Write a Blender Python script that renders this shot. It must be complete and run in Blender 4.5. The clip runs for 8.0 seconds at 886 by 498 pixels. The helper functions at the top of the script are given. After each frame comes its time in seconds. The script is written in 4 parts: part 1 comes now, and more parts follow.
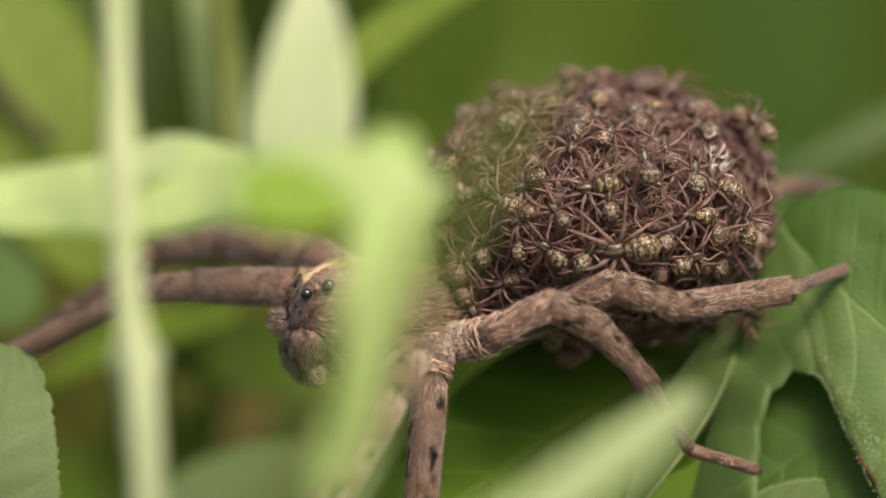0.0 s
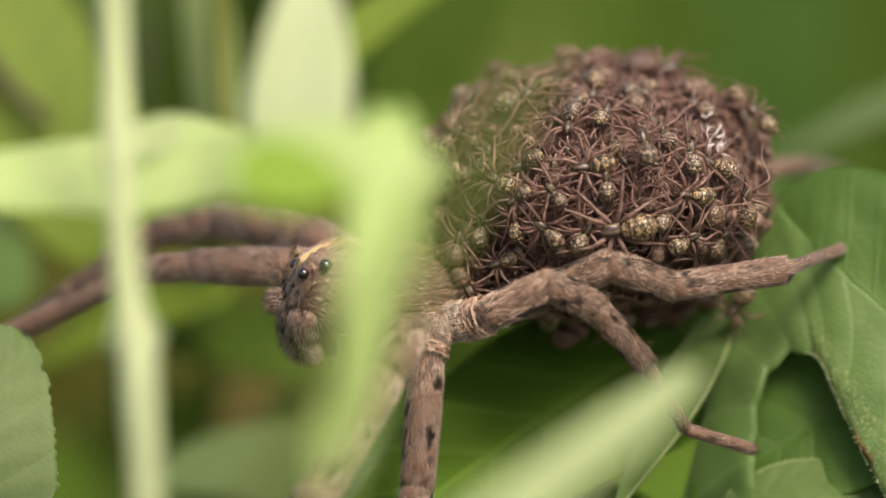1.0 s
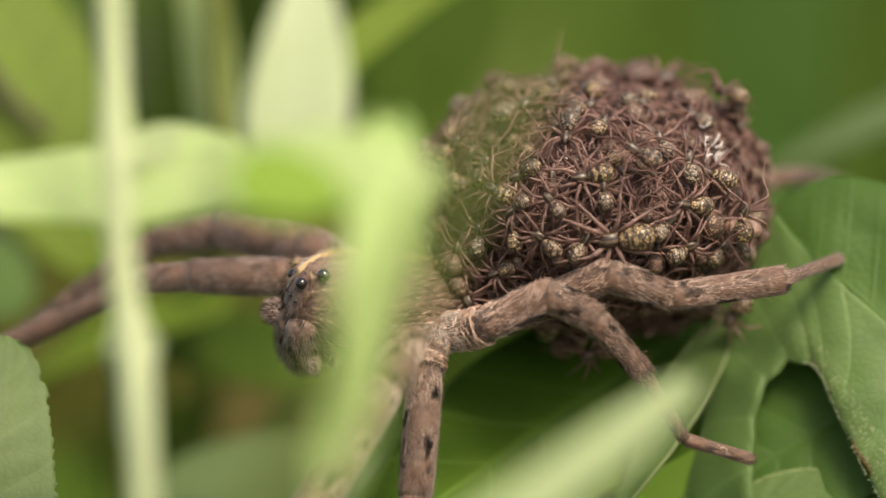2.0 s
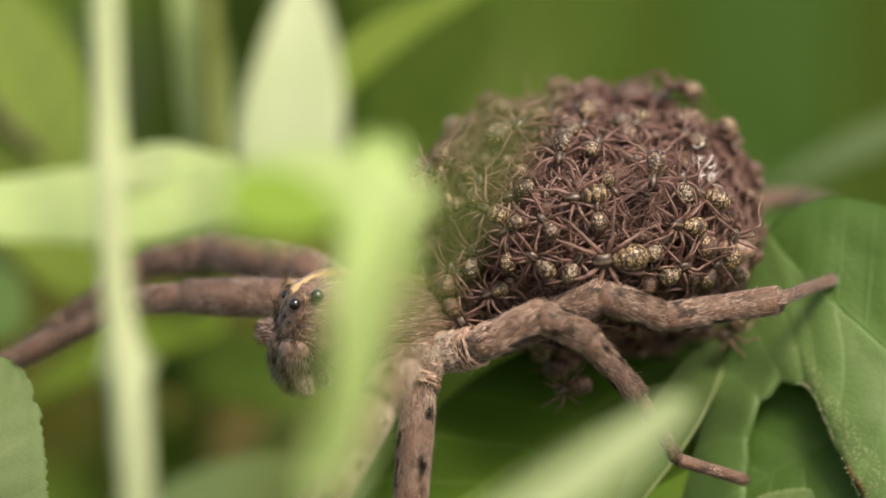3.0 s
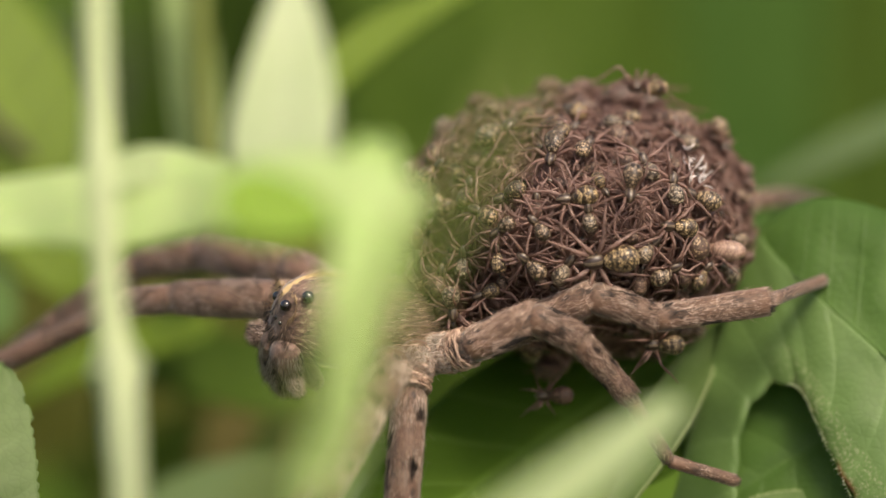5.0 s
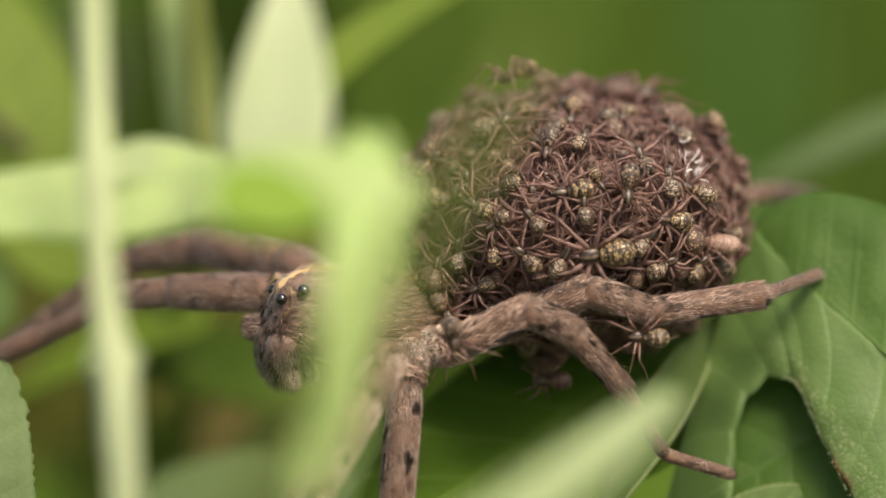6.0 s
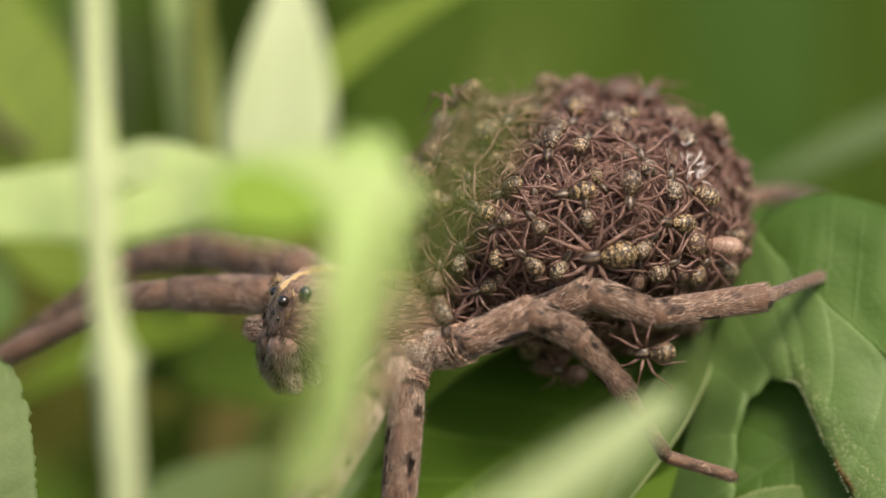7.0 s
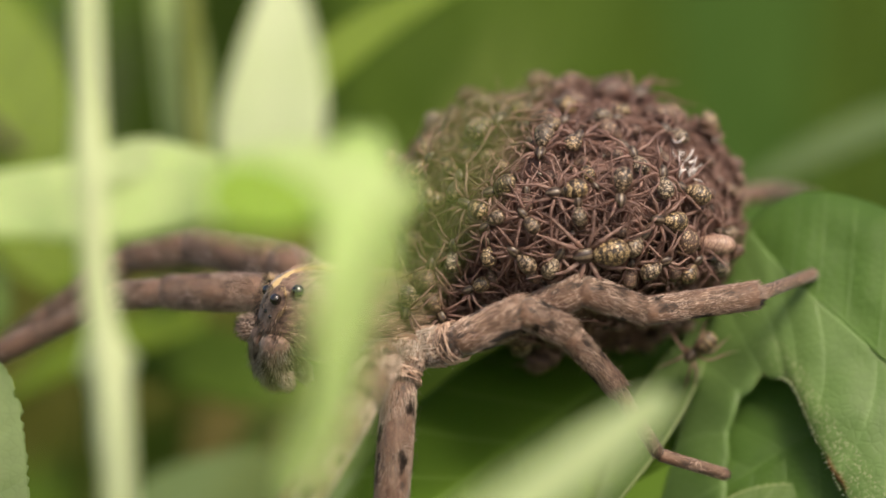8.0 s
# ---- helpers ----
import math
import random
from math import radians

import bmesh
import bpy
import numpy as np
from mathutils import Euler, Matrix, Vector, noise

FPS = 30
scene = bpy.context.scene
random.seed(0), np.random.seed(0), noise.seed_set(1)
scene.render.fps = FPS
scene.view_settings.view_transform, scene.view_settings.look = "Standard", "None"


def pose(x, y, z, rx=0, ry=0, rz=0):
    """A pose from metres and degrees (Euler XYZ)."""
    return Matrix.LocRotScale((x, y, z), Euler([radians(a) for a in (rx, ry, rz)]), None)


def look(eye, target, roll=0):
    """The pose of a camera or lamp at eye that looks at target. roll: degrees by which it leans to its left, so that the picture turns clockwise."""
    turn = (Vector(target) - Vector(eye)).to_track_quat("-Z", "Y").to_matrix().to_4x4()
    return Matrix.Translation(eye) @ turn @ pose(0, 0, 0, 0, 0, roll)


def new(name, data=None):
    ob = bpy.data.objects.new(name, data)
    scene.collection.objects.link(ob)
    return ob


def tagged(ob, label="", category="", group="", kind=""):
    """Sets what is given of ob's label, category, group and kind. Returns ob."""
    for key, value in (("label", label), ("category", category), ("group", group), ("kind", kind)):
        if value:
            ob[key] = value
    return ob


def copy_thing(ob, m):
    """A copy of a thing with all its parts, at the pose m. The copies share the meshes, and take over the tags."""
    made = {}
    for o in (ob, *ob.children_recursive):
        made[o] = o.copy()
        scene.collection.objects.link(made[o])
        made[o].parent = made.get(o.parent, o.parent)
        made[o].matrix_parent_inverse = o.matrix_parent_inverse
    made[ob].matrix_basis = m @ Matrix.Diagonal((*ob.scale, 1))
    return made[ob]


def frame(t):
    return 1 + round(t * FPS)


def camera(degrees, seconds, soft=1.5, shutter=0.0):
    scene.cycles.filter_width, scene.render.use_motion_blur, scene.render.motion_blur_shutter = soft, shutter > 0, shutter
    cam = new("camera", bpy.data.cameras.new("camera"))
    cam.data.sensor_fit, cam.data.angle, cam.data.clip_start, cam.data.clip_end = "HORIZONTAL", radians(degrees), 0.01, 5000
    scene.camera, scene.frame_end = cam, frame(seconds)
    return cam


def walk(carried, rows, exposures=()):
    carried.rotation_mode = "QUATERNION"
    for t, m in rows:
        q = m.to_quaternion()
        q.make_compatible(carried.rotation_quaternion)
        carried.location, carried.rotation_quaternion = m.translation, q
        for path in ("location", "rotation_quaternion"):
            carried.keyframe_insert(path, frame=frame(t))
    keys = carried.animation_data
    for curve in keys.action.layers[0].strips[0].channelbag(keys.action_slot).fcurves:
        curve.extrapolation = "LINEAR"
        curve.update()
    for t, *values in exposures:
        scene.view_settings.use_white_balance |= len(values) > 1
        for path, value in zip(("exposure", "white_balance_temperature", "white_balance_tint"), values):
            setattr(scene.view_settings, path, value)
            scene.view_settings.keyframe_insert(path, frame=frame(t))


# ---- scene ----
# Stage axes in millimetres: right, up and towards the lens; the lens looks down by TILT.
MM = 0.001
TILT = 14.0
LIFT = 0.075
FOCUS = 0.25
_c, _s = math.cos(radians(TILT)), math.sin(radians(TILT))
RIGHT, UP, NEAR = Vector((1, 0, 0)), Vector((0, _s, _c)), Vector((0, -_c, _s))


def at(u, v, w):
    return (RIGHT * u + UP * v + NEAR * w) * MM + Vector((0, 0, LIFT))


def way(u, v, w):
    return (RIGHT * u + UP * v + NEAR * w).normalized()


# ---- camera: a macro lens, drifting a little ----
cam = camera(8.966, 8.0, soft=1.5)
cam.data.dof.use_dof = True
cam.data.dof.focus_distance = FOCUS
cam.data.dof.aperture_fstop = 17.5
cam.data.dof.aperture_blades = 0

SWAY = (  # seconds, mm right, mm up, degrees left, degrees up
    (0, -0.00, 0.00, 0.0000, 0.0000),
    (0.1, -0.07, 0.18, 0.0021, -0.0588),
    (0.2, -0.13, 0.36, -0.0588, -0.1406),
    (0.3, -0.20, 0.55, -0.0796, -0.2567),
    (0.4, -0.26, 0.73, -0.1348, -0.3843),
    (0.5, -0.33, 0.91, -0.1703, -0.5240),
    (0.6, -0.34, 0.66, -0.1515, -0.4610),
    (0.7, -0.34, 0.41, -0.1532, -0.3700),
    (0.8, -0.35, 0.17, -0.1147, -0.2962),
    (0.9, -0.36, -0.08, -0.1278, -0.1937),
    (1, -0.36, -0.33, -0.1189, -0.1289),
    (1.2, -0.38, -0.37, -0.1215, -0.1266),
    (1.3, -0.39, -0.40, -0.1461, -0.1042),
    (1.4, -0.40, -0.42, -0.1250, -0.0990),
    (1.5, -0.40, -0.44, -0.1381, -0.0622),
    (1.7, -0.40, -0.52, -0.1438, -0.0231),
    (2.8, -0.40, -0.98, -0.1950, 0.3049),
    (3, -0.40, -1.06, -0.2165, 0.3470),
    (3.2, -0.47, -1.03, -0.2400, 0.3681),
    (3.5, -0.58, -0.98, -0.2575, 0.3864),
    (3.7, -0.60, -1.00, -0.2454, 0.4126),
    (4, -0.62, -1.03, -0.2859, 0.4425),
    (4.2, -0.62, -0.91, -0.2851, 0.3971),
    (4.5, -0.62, -0.73, -0.3030, 0.3420),
    (4.7, -0.72, -0.68, -0.3530, 0.3402),
    (5, -0.72, -0.62, -0.3868, 0.2595),
    (5.2, -0.72, -0.70, -0.4218, 0.2689),
    (6.3, -0.72, -1.07, -0.4390, 0.3147),
    (6.5, -0.72, -1.07, -0.4693, 0.3474),
    (6.8, -0.52, -1.07, -0.3722, 0.3198),
    (7, -0.29, -0.98, -0.3093, 0.2980),
    (7.1, -0.32, -0.81, -0.3487, 0.1696),
    (7.2, -0.35, -0.65, -0.3723, 0.0688),
    (7.3, -0.38, -0.48, -0.4361, -0.0034),
    (7.4, -0.41, -0.32, -0.4540, -0.0527),
    (7.5, -0.43, -0.15, -0.4188, -0.0802),
    (7.6, -0.47, -0.38, -0.4114, 0.0415),
    (7.7, -0.51, -0.61, -0.4025, 0.1620),
    (7.8, -0.54, -0.83, -0.4223, 0.2253),
    (7.9, -0.58, -1.06, -0.4650, 0.2771),
    (8, -0.62, -1.07, -0.4691, 0.2985),
)


def held(x, y, yaw, pitch):
    eye = at(x, y, FOCUS / MM)
    return pose(eye.x, eye.y, eye.z, 90 - TILT + pitch, 0, yaw)


walk(cam, [(t, held(x, y, a, b)) for t, x, y, a, b in SWAY], [(0, 0.21, 7500, 14), (0.5, 0.34, 7500, 14), (1.5, 0.36, 7500, 14), (3, 0.30, 7500, 14), (8, 0.30, 7500, 14)])

# ---- light: bright hazy daylight from above ----
world = bpy.data.worlds.new("world")
scene.world = world
world.use_nodes = True
wn = world.node_tree
sky = wn.nodes.new("ShaderNodeTexSky")
sky.sky_type = "NISHITA"
sky.sun_disc = False
SUN_UP, SUN_TURN = 56.0, 32.0
sky.sun_elevation, sky.sun_rotation = radians(SUN_UP), radians(180 - SUN_TURN)
sky.dust_density = 4.0
sky.ozone_density = 0.6
wn.links.new(sky.outputs[0], wn.nodes["Background"].inputs[0])
wn.nodes["Background"].inputs[1].default_value = 0.17
sun = new("sun", bpy.data.lights.new("sun", "SUN"))
sun.data.energy, sun.data.angle, sun.data.color = 2.7, radians(20), (1.0, 0.93, 0.82)
_e, _a = radians(SUN_UP), radians(SUN_TURN)
sun.matrix_world = look((math.sin(_a) * math.cos(_e), -math.cos(_a) * math.cos(_e), math.sin(_e) + 0.1), (0, 0, 0.1))


# ---- materials ----
class Nodes:
    """A small builder for node materials."""

    def __init__(self, name):
        self.mat = bpy.data.materials.new(name)
        self.mat.use_nodes = True
        self.tree = self.mat.node_tree
        self.bsdf = self.tree.nodes["Principled BSDF"]
        self.out = self.tree.nodes["Material Output"]
        self.tc = self.tree.nodes.new("ShaderNodeTexCoord")

    def put(self, socket, value):
        if isinstance(value, bpy.types.NodeSocket):
            self.tree.links.new(value, socket)
        else:
            socket.default_value = value

    def coords(self, which="Object", scale=(1, 1, 1), rot=(0, 0, 0)):
        n = self.tree.nodes.new("ShaderNodeMapping")
        self.put(n.inputs["Vector"], self.tc.outputs[which])
        n.inputs["Scale"].default_value, n.inputs["Rotation"].default_value = scale, rot
        return n.outputs[0]

    def noise(self, vec, scale, detail=4.0, rough=0.55, distort=0.0):
        n = self.tree.nodes.new("ShaderNodeTexNoise")
        self.put(n.inputs["Vector"], vec)
        for key, value in (("Scale", scale), ("Detail", detail), ("Roughness", rough), ("Distortion", distort)):
            n.inputs[key].default_value = value
        return n.outputs["Fac"]

    def cells(self, vec, scale, feature="F1", out="Distance"):
        n = self.tree.nodes.new("ShaderNodeTexVoronoi")
        n.feature = feature
        self.put(n.inputs["Vector"], vec)
        n.inputs["Scale"].default_value = scale
        return n.outputs[out]

    def ramp(self, fac, stops):
        n = self.tree.nodes.new("ShaderNodeValToRGB")
        self.put(n.inputs[0], fac)
        els = n.color_ramp.elements
        while len(els) < len(stops):
            els.new(0.5)
        for el, (at_, col) in zip(els, stops):
            el.position = at_
            el.color = (*col, 1) if isinstance(col, tuple) else (col, col, col, 1)
        return n.outputs[0]

    def mix(self, fac, a, b, how="MIX"):
        n = self.tree.nodes.new("ShaderNodeMix")
        n.data_type, n.blend_type = "RGBA", how
        for s, value in ((n.inputs[0], fac), (n.inputs[6], a), (n.inputs[7], b)):
            self.put(s, (*value, 1) if isinstance(value, tuple) and len(value) == 3 else value)
        return n.outputs[2]

    def math(self, op, a, b=0.0, c=0.0):
        n = self.tree.nodes.new("ShaderNodeMath")
        n.operation = op
        for s, value in zip(n.inputs, (a, b, c)):
            self.put(s, value)
        return n.outputs[0]

    def random(self):
        return self.tree.nodes.new("ShaderNodeObjectInfo").outputs["Random"]

    def island(self):
        return self.tree.nodes.new("ShaderNodeNewGeometry").outputs["Random Per Island"]

    def bump(self, height, strength, dist):
        n = self.tree.nodes.new("ShaderNodeBump")
        self.put(n.inputs["Height"], height)
        n.inputs["Strength"].default_value, n.inputs["Distance"].default_value = strength, dist
        self.put(self.bsdf.inputs["Normal"], n.outputs[0])
        return n.outputs[0]

    def set(self, colour=None, rough=None, **more):
        if colour is not None:
            self.put(self.bsdf.inputs["Base Color"], (*colour, 1) if isinstance(colour, tuple) else colour)
        if rough is not None:
            self.put(self.bsdf.inputs["Roughness"], rough)
        for key, value in more.items():
            self.put(self.bsdf.inputs[key.replace("_", " ")], value)
        return self

    def thin(self, colour, share):
        """Lets light through, as a leaf or a thin skin does."""
        t = self.tree.nodes.new("ShaderNodeBsdfTranslucent")
        self.put(t.inputs[0], (*colour, 1) if isinstance(colour, tuple) else colour)
        m = self.tree.nodes.new("ShaderNodeMixShader")
        m.inputs[0].default_value = share
        self.tree.links.new(self.bsdf.outputs[0], m.inputs[1])
        self.tree.links.new(t.outputs[0], m.inputs[2])
        self.tree.links.new(m.outputs[0], self.out.inputs[0])
        return self


def leaf_material(name, deep, pale, glow, share=0.3, rough=0.5, veins=9.0, slant=2.2, vein_pale=0.5, worn=0.0, edged=0.0, gloss=0.28, emboss=0.35):
    n = Nodes(name)
    sep = n.tree.nodes.new("ShaderNodeSeparateXYZ")
    n.put(sep.inputs[0], n.tc.outputs["UV"])
    across = n.math("ABSOLUTE", n.math("SUBTRACT", sep.outputs[0], 0.5))
    lean = n.math("SUBTRACT", n.math("MULTIPLY", sep.outputs[1], veins), n.math("MULTIPLY", across, slant))
    tri = n.math("PINGPONG", lean, 0.5)
    side_vein = n.ramp(tri, ((0.0, 1.0), (0.045, 0.35), (0.10, 0.0)))
    mid_vein = n.ramp(across, ((0.0, 1.0), (0.012, 0.8), (0.03, 0.0)))
    vein = n.math("MAXIMUM", side_vein, mid_vein)
    big = n.noise(n.coords("Object", (160, 160, 160)), 1.0, 5.0)
    fine = n.noise(n.coords("Object", (2600, 2600, 2600)), 1.0, 3.0)
    net = n.cells(n.coords("Object", (2300, 2300, 2300)), 1.0, "DISTANCE_TO_EDGE")
    colour = n.mix(n.ramp(big, ((0.3, 0.0), (0.7, 1.0))), deep, pale)
    colour = n.mix(n.math("MULTIPLY", fine, 0.25), colour, tuple(min(1, 1.35 * c) for c in pale))
    colour = n.mix(n.ramp(net, ((0.0, 0.16), (0.10, 0.0))), colour, tuple(0.55 * c for c in deep))
    colour = n.mix(n.math("MULTIPLY", vein, vein_pale), colour, tuple(min(1.0, 1.7 * c + 0.02) for c in pale))
    if worn:  # pale nibbled specks along the margin
        specks = n.ramp(n.noise(n.coords("Object", (6500, 6500, 6500)), 1.0, 4.0, 0.75), ((0.53, 0.0), (0.63, 1.0)))
        far = n.ramp(sep.outputs[1], ((0.42, 0.0), (0.55, worn)))
        margin = n.math("MULTIPLY", far, n.ramp(n.math("ADD", sep.outputs[0], n.math("MULTIPLY", big, 0.25)), ((0.98, 0.0), (1.13, 1.0))))
        colour = n.mix(n.math("MULTIPLY", specks, margin), colour, (0.34, 0.40, 0.20))
        scab = n.math("MULTIPLY", n.ramp(big, ((0.56, 0.0), (0.62, 1.0))), n.ramp(sep.outputs[0], ((0.972, 0.0), (0.990, 1.0))))
        colour = n.mix(n.math("MULTIPLY", scab, far), colour, n.mix(specks, (0.16, 0.075, 0.03), (0.48, 0.33, 0.20)))
    if edged:
        colour = n.mix(n.math("MULTIPLY", n.ramp(across, ((0.455, 0.0), (0.475, 1.0))), edged), colour, (0.42, 0.50, 0.24))
    n.set(colour, n.math("ADD", n.math("MULTIPLY", fine, 0.25), rough - 0.12), Specular_IOR_Level=gloss)
    relief = n.math("ADD", n.math("MULTIPLY", vein, -0.8), n.math("ADD", n.math("MULTIPLY", fine, 0.25), n.math("MULTIPLY", n.math("MINIMUM", net, 0.2), 1.6)))
    n.bump(relief, emboss, 0.00018)
    n.thin(n.mix(n.math("MULTIPLY", vein, 0.3), glow, tuple(0.7 * c for c in glow)), share)
    return n.mat


LEAF = leaf_material("leaf_green", (0.046, 0.108, 0.018), (0.078, 0.158, 0.034), (0.17, 0.34, 0.035), 0.32, vein_pale=0.20, gloss=0.22)
LEAF_WORN = leaf_material("leaf_worn_green", (0.070, 0.142, 0.032), (0.130, 0.226, 0.070), (0.17, 0.34, 0.035), 0.30, vein_pale=0.24, worn=1.0, gloss=0.36, emboss=0.22)
LEAF_DARK = leaf_material("leaf_deep_green", (0.056, 0.122, 0.012), (0.088, 0.168, 0.020), (0.15, 0.30, 0.018), 0.32, 0.7, gloss=0.1)
LEAF_PALE = leaf_material("leaf_pale_green", (0.50, 0.60, 0.36), (0.64, 0.72, 0.50), (0.68, 0.82, 0.43), 0.45, 0.5, 7.0, 2.0, 0.3)
LEAF_FRESH = leaf_material("leaf_fresh_green", (0.43, 0.585, 0.235), (0.57, 0.71, 0.345), (0.60, 0.80, 0.28), 0.45, 0.5, 7.0, 2.0, 0.3)
LEAF_MILD = leaf_material("leaf_mild_green", (0.40, 0.57, 0.20), (0.53, 0.69, 0.30), (0.56, 0.78, 0.22), 0.45, 0.5, 7.0, 2.0, 0.3)
LEAF_GRASS = leaf_material("leaf_grass_green", (0.19, 0.34, 0.035), (0.27, 0.43, 0.06), (0.36, 0.58, 0.05), 0.45, 0.5, 7.0, 2.0, 0.3)
LEAF_HAZE = leaf_material("leaf_milky_green", (0.36, 0.46, 0.22), (0.48, 0.58, 0.32), (0.50, 0.66, 0.28), 0.45, 0.5, 7.0, 2.0, 0.3)
LEAF_SOFT = leaf_material("leaf_soft_green", (0.20, 0.29, 0.10), (0.28, 0.38, 0.15), (0.30, 0.44, 0.13), 0.35, 0.55, 7.0, 2.0, 0.3)
LEAF_DULL = leaf_material("leaf_dull_green", (0.094, 0.152, 0.050), (0.138, 0.208, 0.078), (0.16, 0.26, 0.06), 0.25, 0.6, 5.0, 2.0, 0.12, emboss=0.12)
LEAF_EDGED = leaf_material("leaf_pale_edged", (0.070, 0.132, 0.034), (0.105, 0.175, 0.052), (0.14, 0.25, 0.045), 0.22, 0.6, 5.0, 2.0, 0.12, edged=0.5)
LEAF_YELLOW = leaf_material("leaf_yellow_green", (0.110, 0.185, 0.014), (0.160, 0.255, 0.026), (0.24, 0.36, 0.02), 0.4)
LEAF_MOSS = leaf_material("leaf_moss", (0.040, 0.080, 0.010), (0.062, 0.112, 0.016), (0.11, 0.18, 0.015), 0.3, 0.8, gloss=0.08)
LEAF_BROWN = leaf_material("leaf_withered", (0.11, 0.10, 0.025), (0.16, 0.14, 0.04), (0.18, 0.17, 0.03), 0.3)
LEAF_OLIVE = leaf_material("leaf_olive", (0.05, 0.06, 0.010), (0.08, 0.088, 0.018), (0.12, 0.14, 0.02), 0.3, 0.8, gloss=0.08)
LEAF_FAR = leaf_material("leaf_far_green", (0.052, 0.122, 0.024), (0.086, 0.176, 0.038), (0.15, 0.31, 0.035), 0.33, 0.8, gloss=0.06)
LEAF_VEIL = leaf_material("leaf_veil_green", (0.10, 0.145, 0.030), (0.15, 0.20, 0.05), (0.18, 0.26, 0.04), 0.35, 0.6, gloss=0.1)


def stem_material(name, a, b):
    n = Nodes(name)
    streak = n.noise(n.coords("Object", (1500, 1500, 90)), 1.0, 4.0)
    n.set(n.mix(streak, a, b), 0.5)
    n.bump(streak, 0.4, 0.0002)
    n.thin(n.mix(streak, a, b), 0.35)
    return n.mat


STEM_PALE = stem_material("stem_pale", (0.56, 0.68, 0.37), (0.70, 0.79, 0.49))
STEM_GREEN = stem_material("stem_green", (0.12, 0.17, 0.03), (0.20, 0.24, 0.05))
STEM_BROWN = stem_material("stem_brown", (0.05, 0.05, 0.015), (0.09, 0.08, 0.03))


def soil_material():
    n = Nodes("leaf_litter")
    a = n.noise(n.coords("Object", (14, 14, 14)), 1.0, 8.0, 0.6)
    b = n.noise(n.coords("Object", (220, 220, 220)), 1.0, 6.0, 0.65)
    c = n.ramp(a, ((0.35, (0.030, 0.050, 0.010)), (0.55, (0.055, 0.085, 0.016)), (0.7, (0.085, 0.075, 0.030))))
    n.set(n.mix(n.math("MULTIPLY", b, 0.6), c, (0.02, 0.018, 0.01)), 0.9)
    n.bump(n.math("ADD", a, b), 0.9, 0.006)
    return n.mat


SOIL = soil_material()


def leg_material():
    """Grey-brown cuticle under lying hair, with dark spots and a warm tinge."""
    n = Nodes("hairy_cuticle")
    streak = n.noise(n.coords("Object", (9500, 9500, 2600)), 1.0, 5.0, 0.65, 0.6)
    spots = n.cells(n.coords("Object", (1300, 1300, 650)), 1.0)
    blot = n.noise(n.coords("Object", (620, 620, 300)), 1.0, 3.0)
    base = n.ramp(streak, ((0.32, (0.040, 0.025, 0.018)), (0.50, (0.105, 0.066, 0.046)), (0.66, (0.22, 0.148, 0.105))))
    base = n.mix(n.ramp(blot, ((0.40, 0.55), (0.62, 0.0))), base, (0.17, 0.085, 0.05))
    base = n.mix(n.ramp(spots, ((0.12, 0.85), (0.20, 0.0))), base, (0.025, 0.016, 0.012))
    n.set(base, 0.62, Sheen_Weight=0.35, Sheen_Roughness=0.4)
    n.bump(streak, 0.6, 0.00005)
    return n.mat


def hair_material(name, a, b, c):
    n = Nodes(name)
    tone = n.ramp(n.island(), ((0.0, a), (0.55, b), (1.0, c)))
    blot = n.ramp(n.noise(n.coords("Object", (700, 700, 380)), 1.0, 3.0), ((0.40, 0.38), (0.54, 0.0)))
    n.set(n.mix(blot, tone, tuple(0.42 * x * y for x, y in zip(b, (1.15, 0.9, 0.75)))), 0.45, Specular_IOR_Level=0.6)
    return n.mat


LEG = leg_material()
HAIR = hair_material("pale_hair", (0.06, 0.036, 0.027), (0.36, 0.235, 0.172), (0.97, 0.78, 0.66))
HAIR_TAN = hair_material("tan_hair", (0.18, 0.108, 0.078), (0.48, 0.325, 0.24), (0.88, 0.68, 0.54))
# lighter copies of the leg hair: fawn and cream with missing light mixed in
HAIR_FAWN_LIT = hair_material("fawn_hair_lit", (0.25, 0.155, 0.115), (0.62, 0.44, 0.335), (0.95, 0.76, 0.62))
HAIR_CREAM_LIT = hair_material("cream_hair_lit", (0.40, 0.27, 0.21), (0.80, 0.62, 0.51), (0.98, 0.86, 0.75))
HAIR_DARK = hair_material("dark_bristle", (0.012, 0.009, 0.008), (0.02, 0.014, 0.01), (0.04, 0.025, 0.02))
HAIR_PALE = hair_material("greyish_hair", (0.20, 0.15, 0.12), (0.52, 0.44, 0.37), (0.80, 0.73, 0.65))
HAIR_GOLD = hair_material("golden_hair", (0.22, 0.13, 0.06), (0.46, 0.32, 0.15), (0.70, 0.55, 0.32))


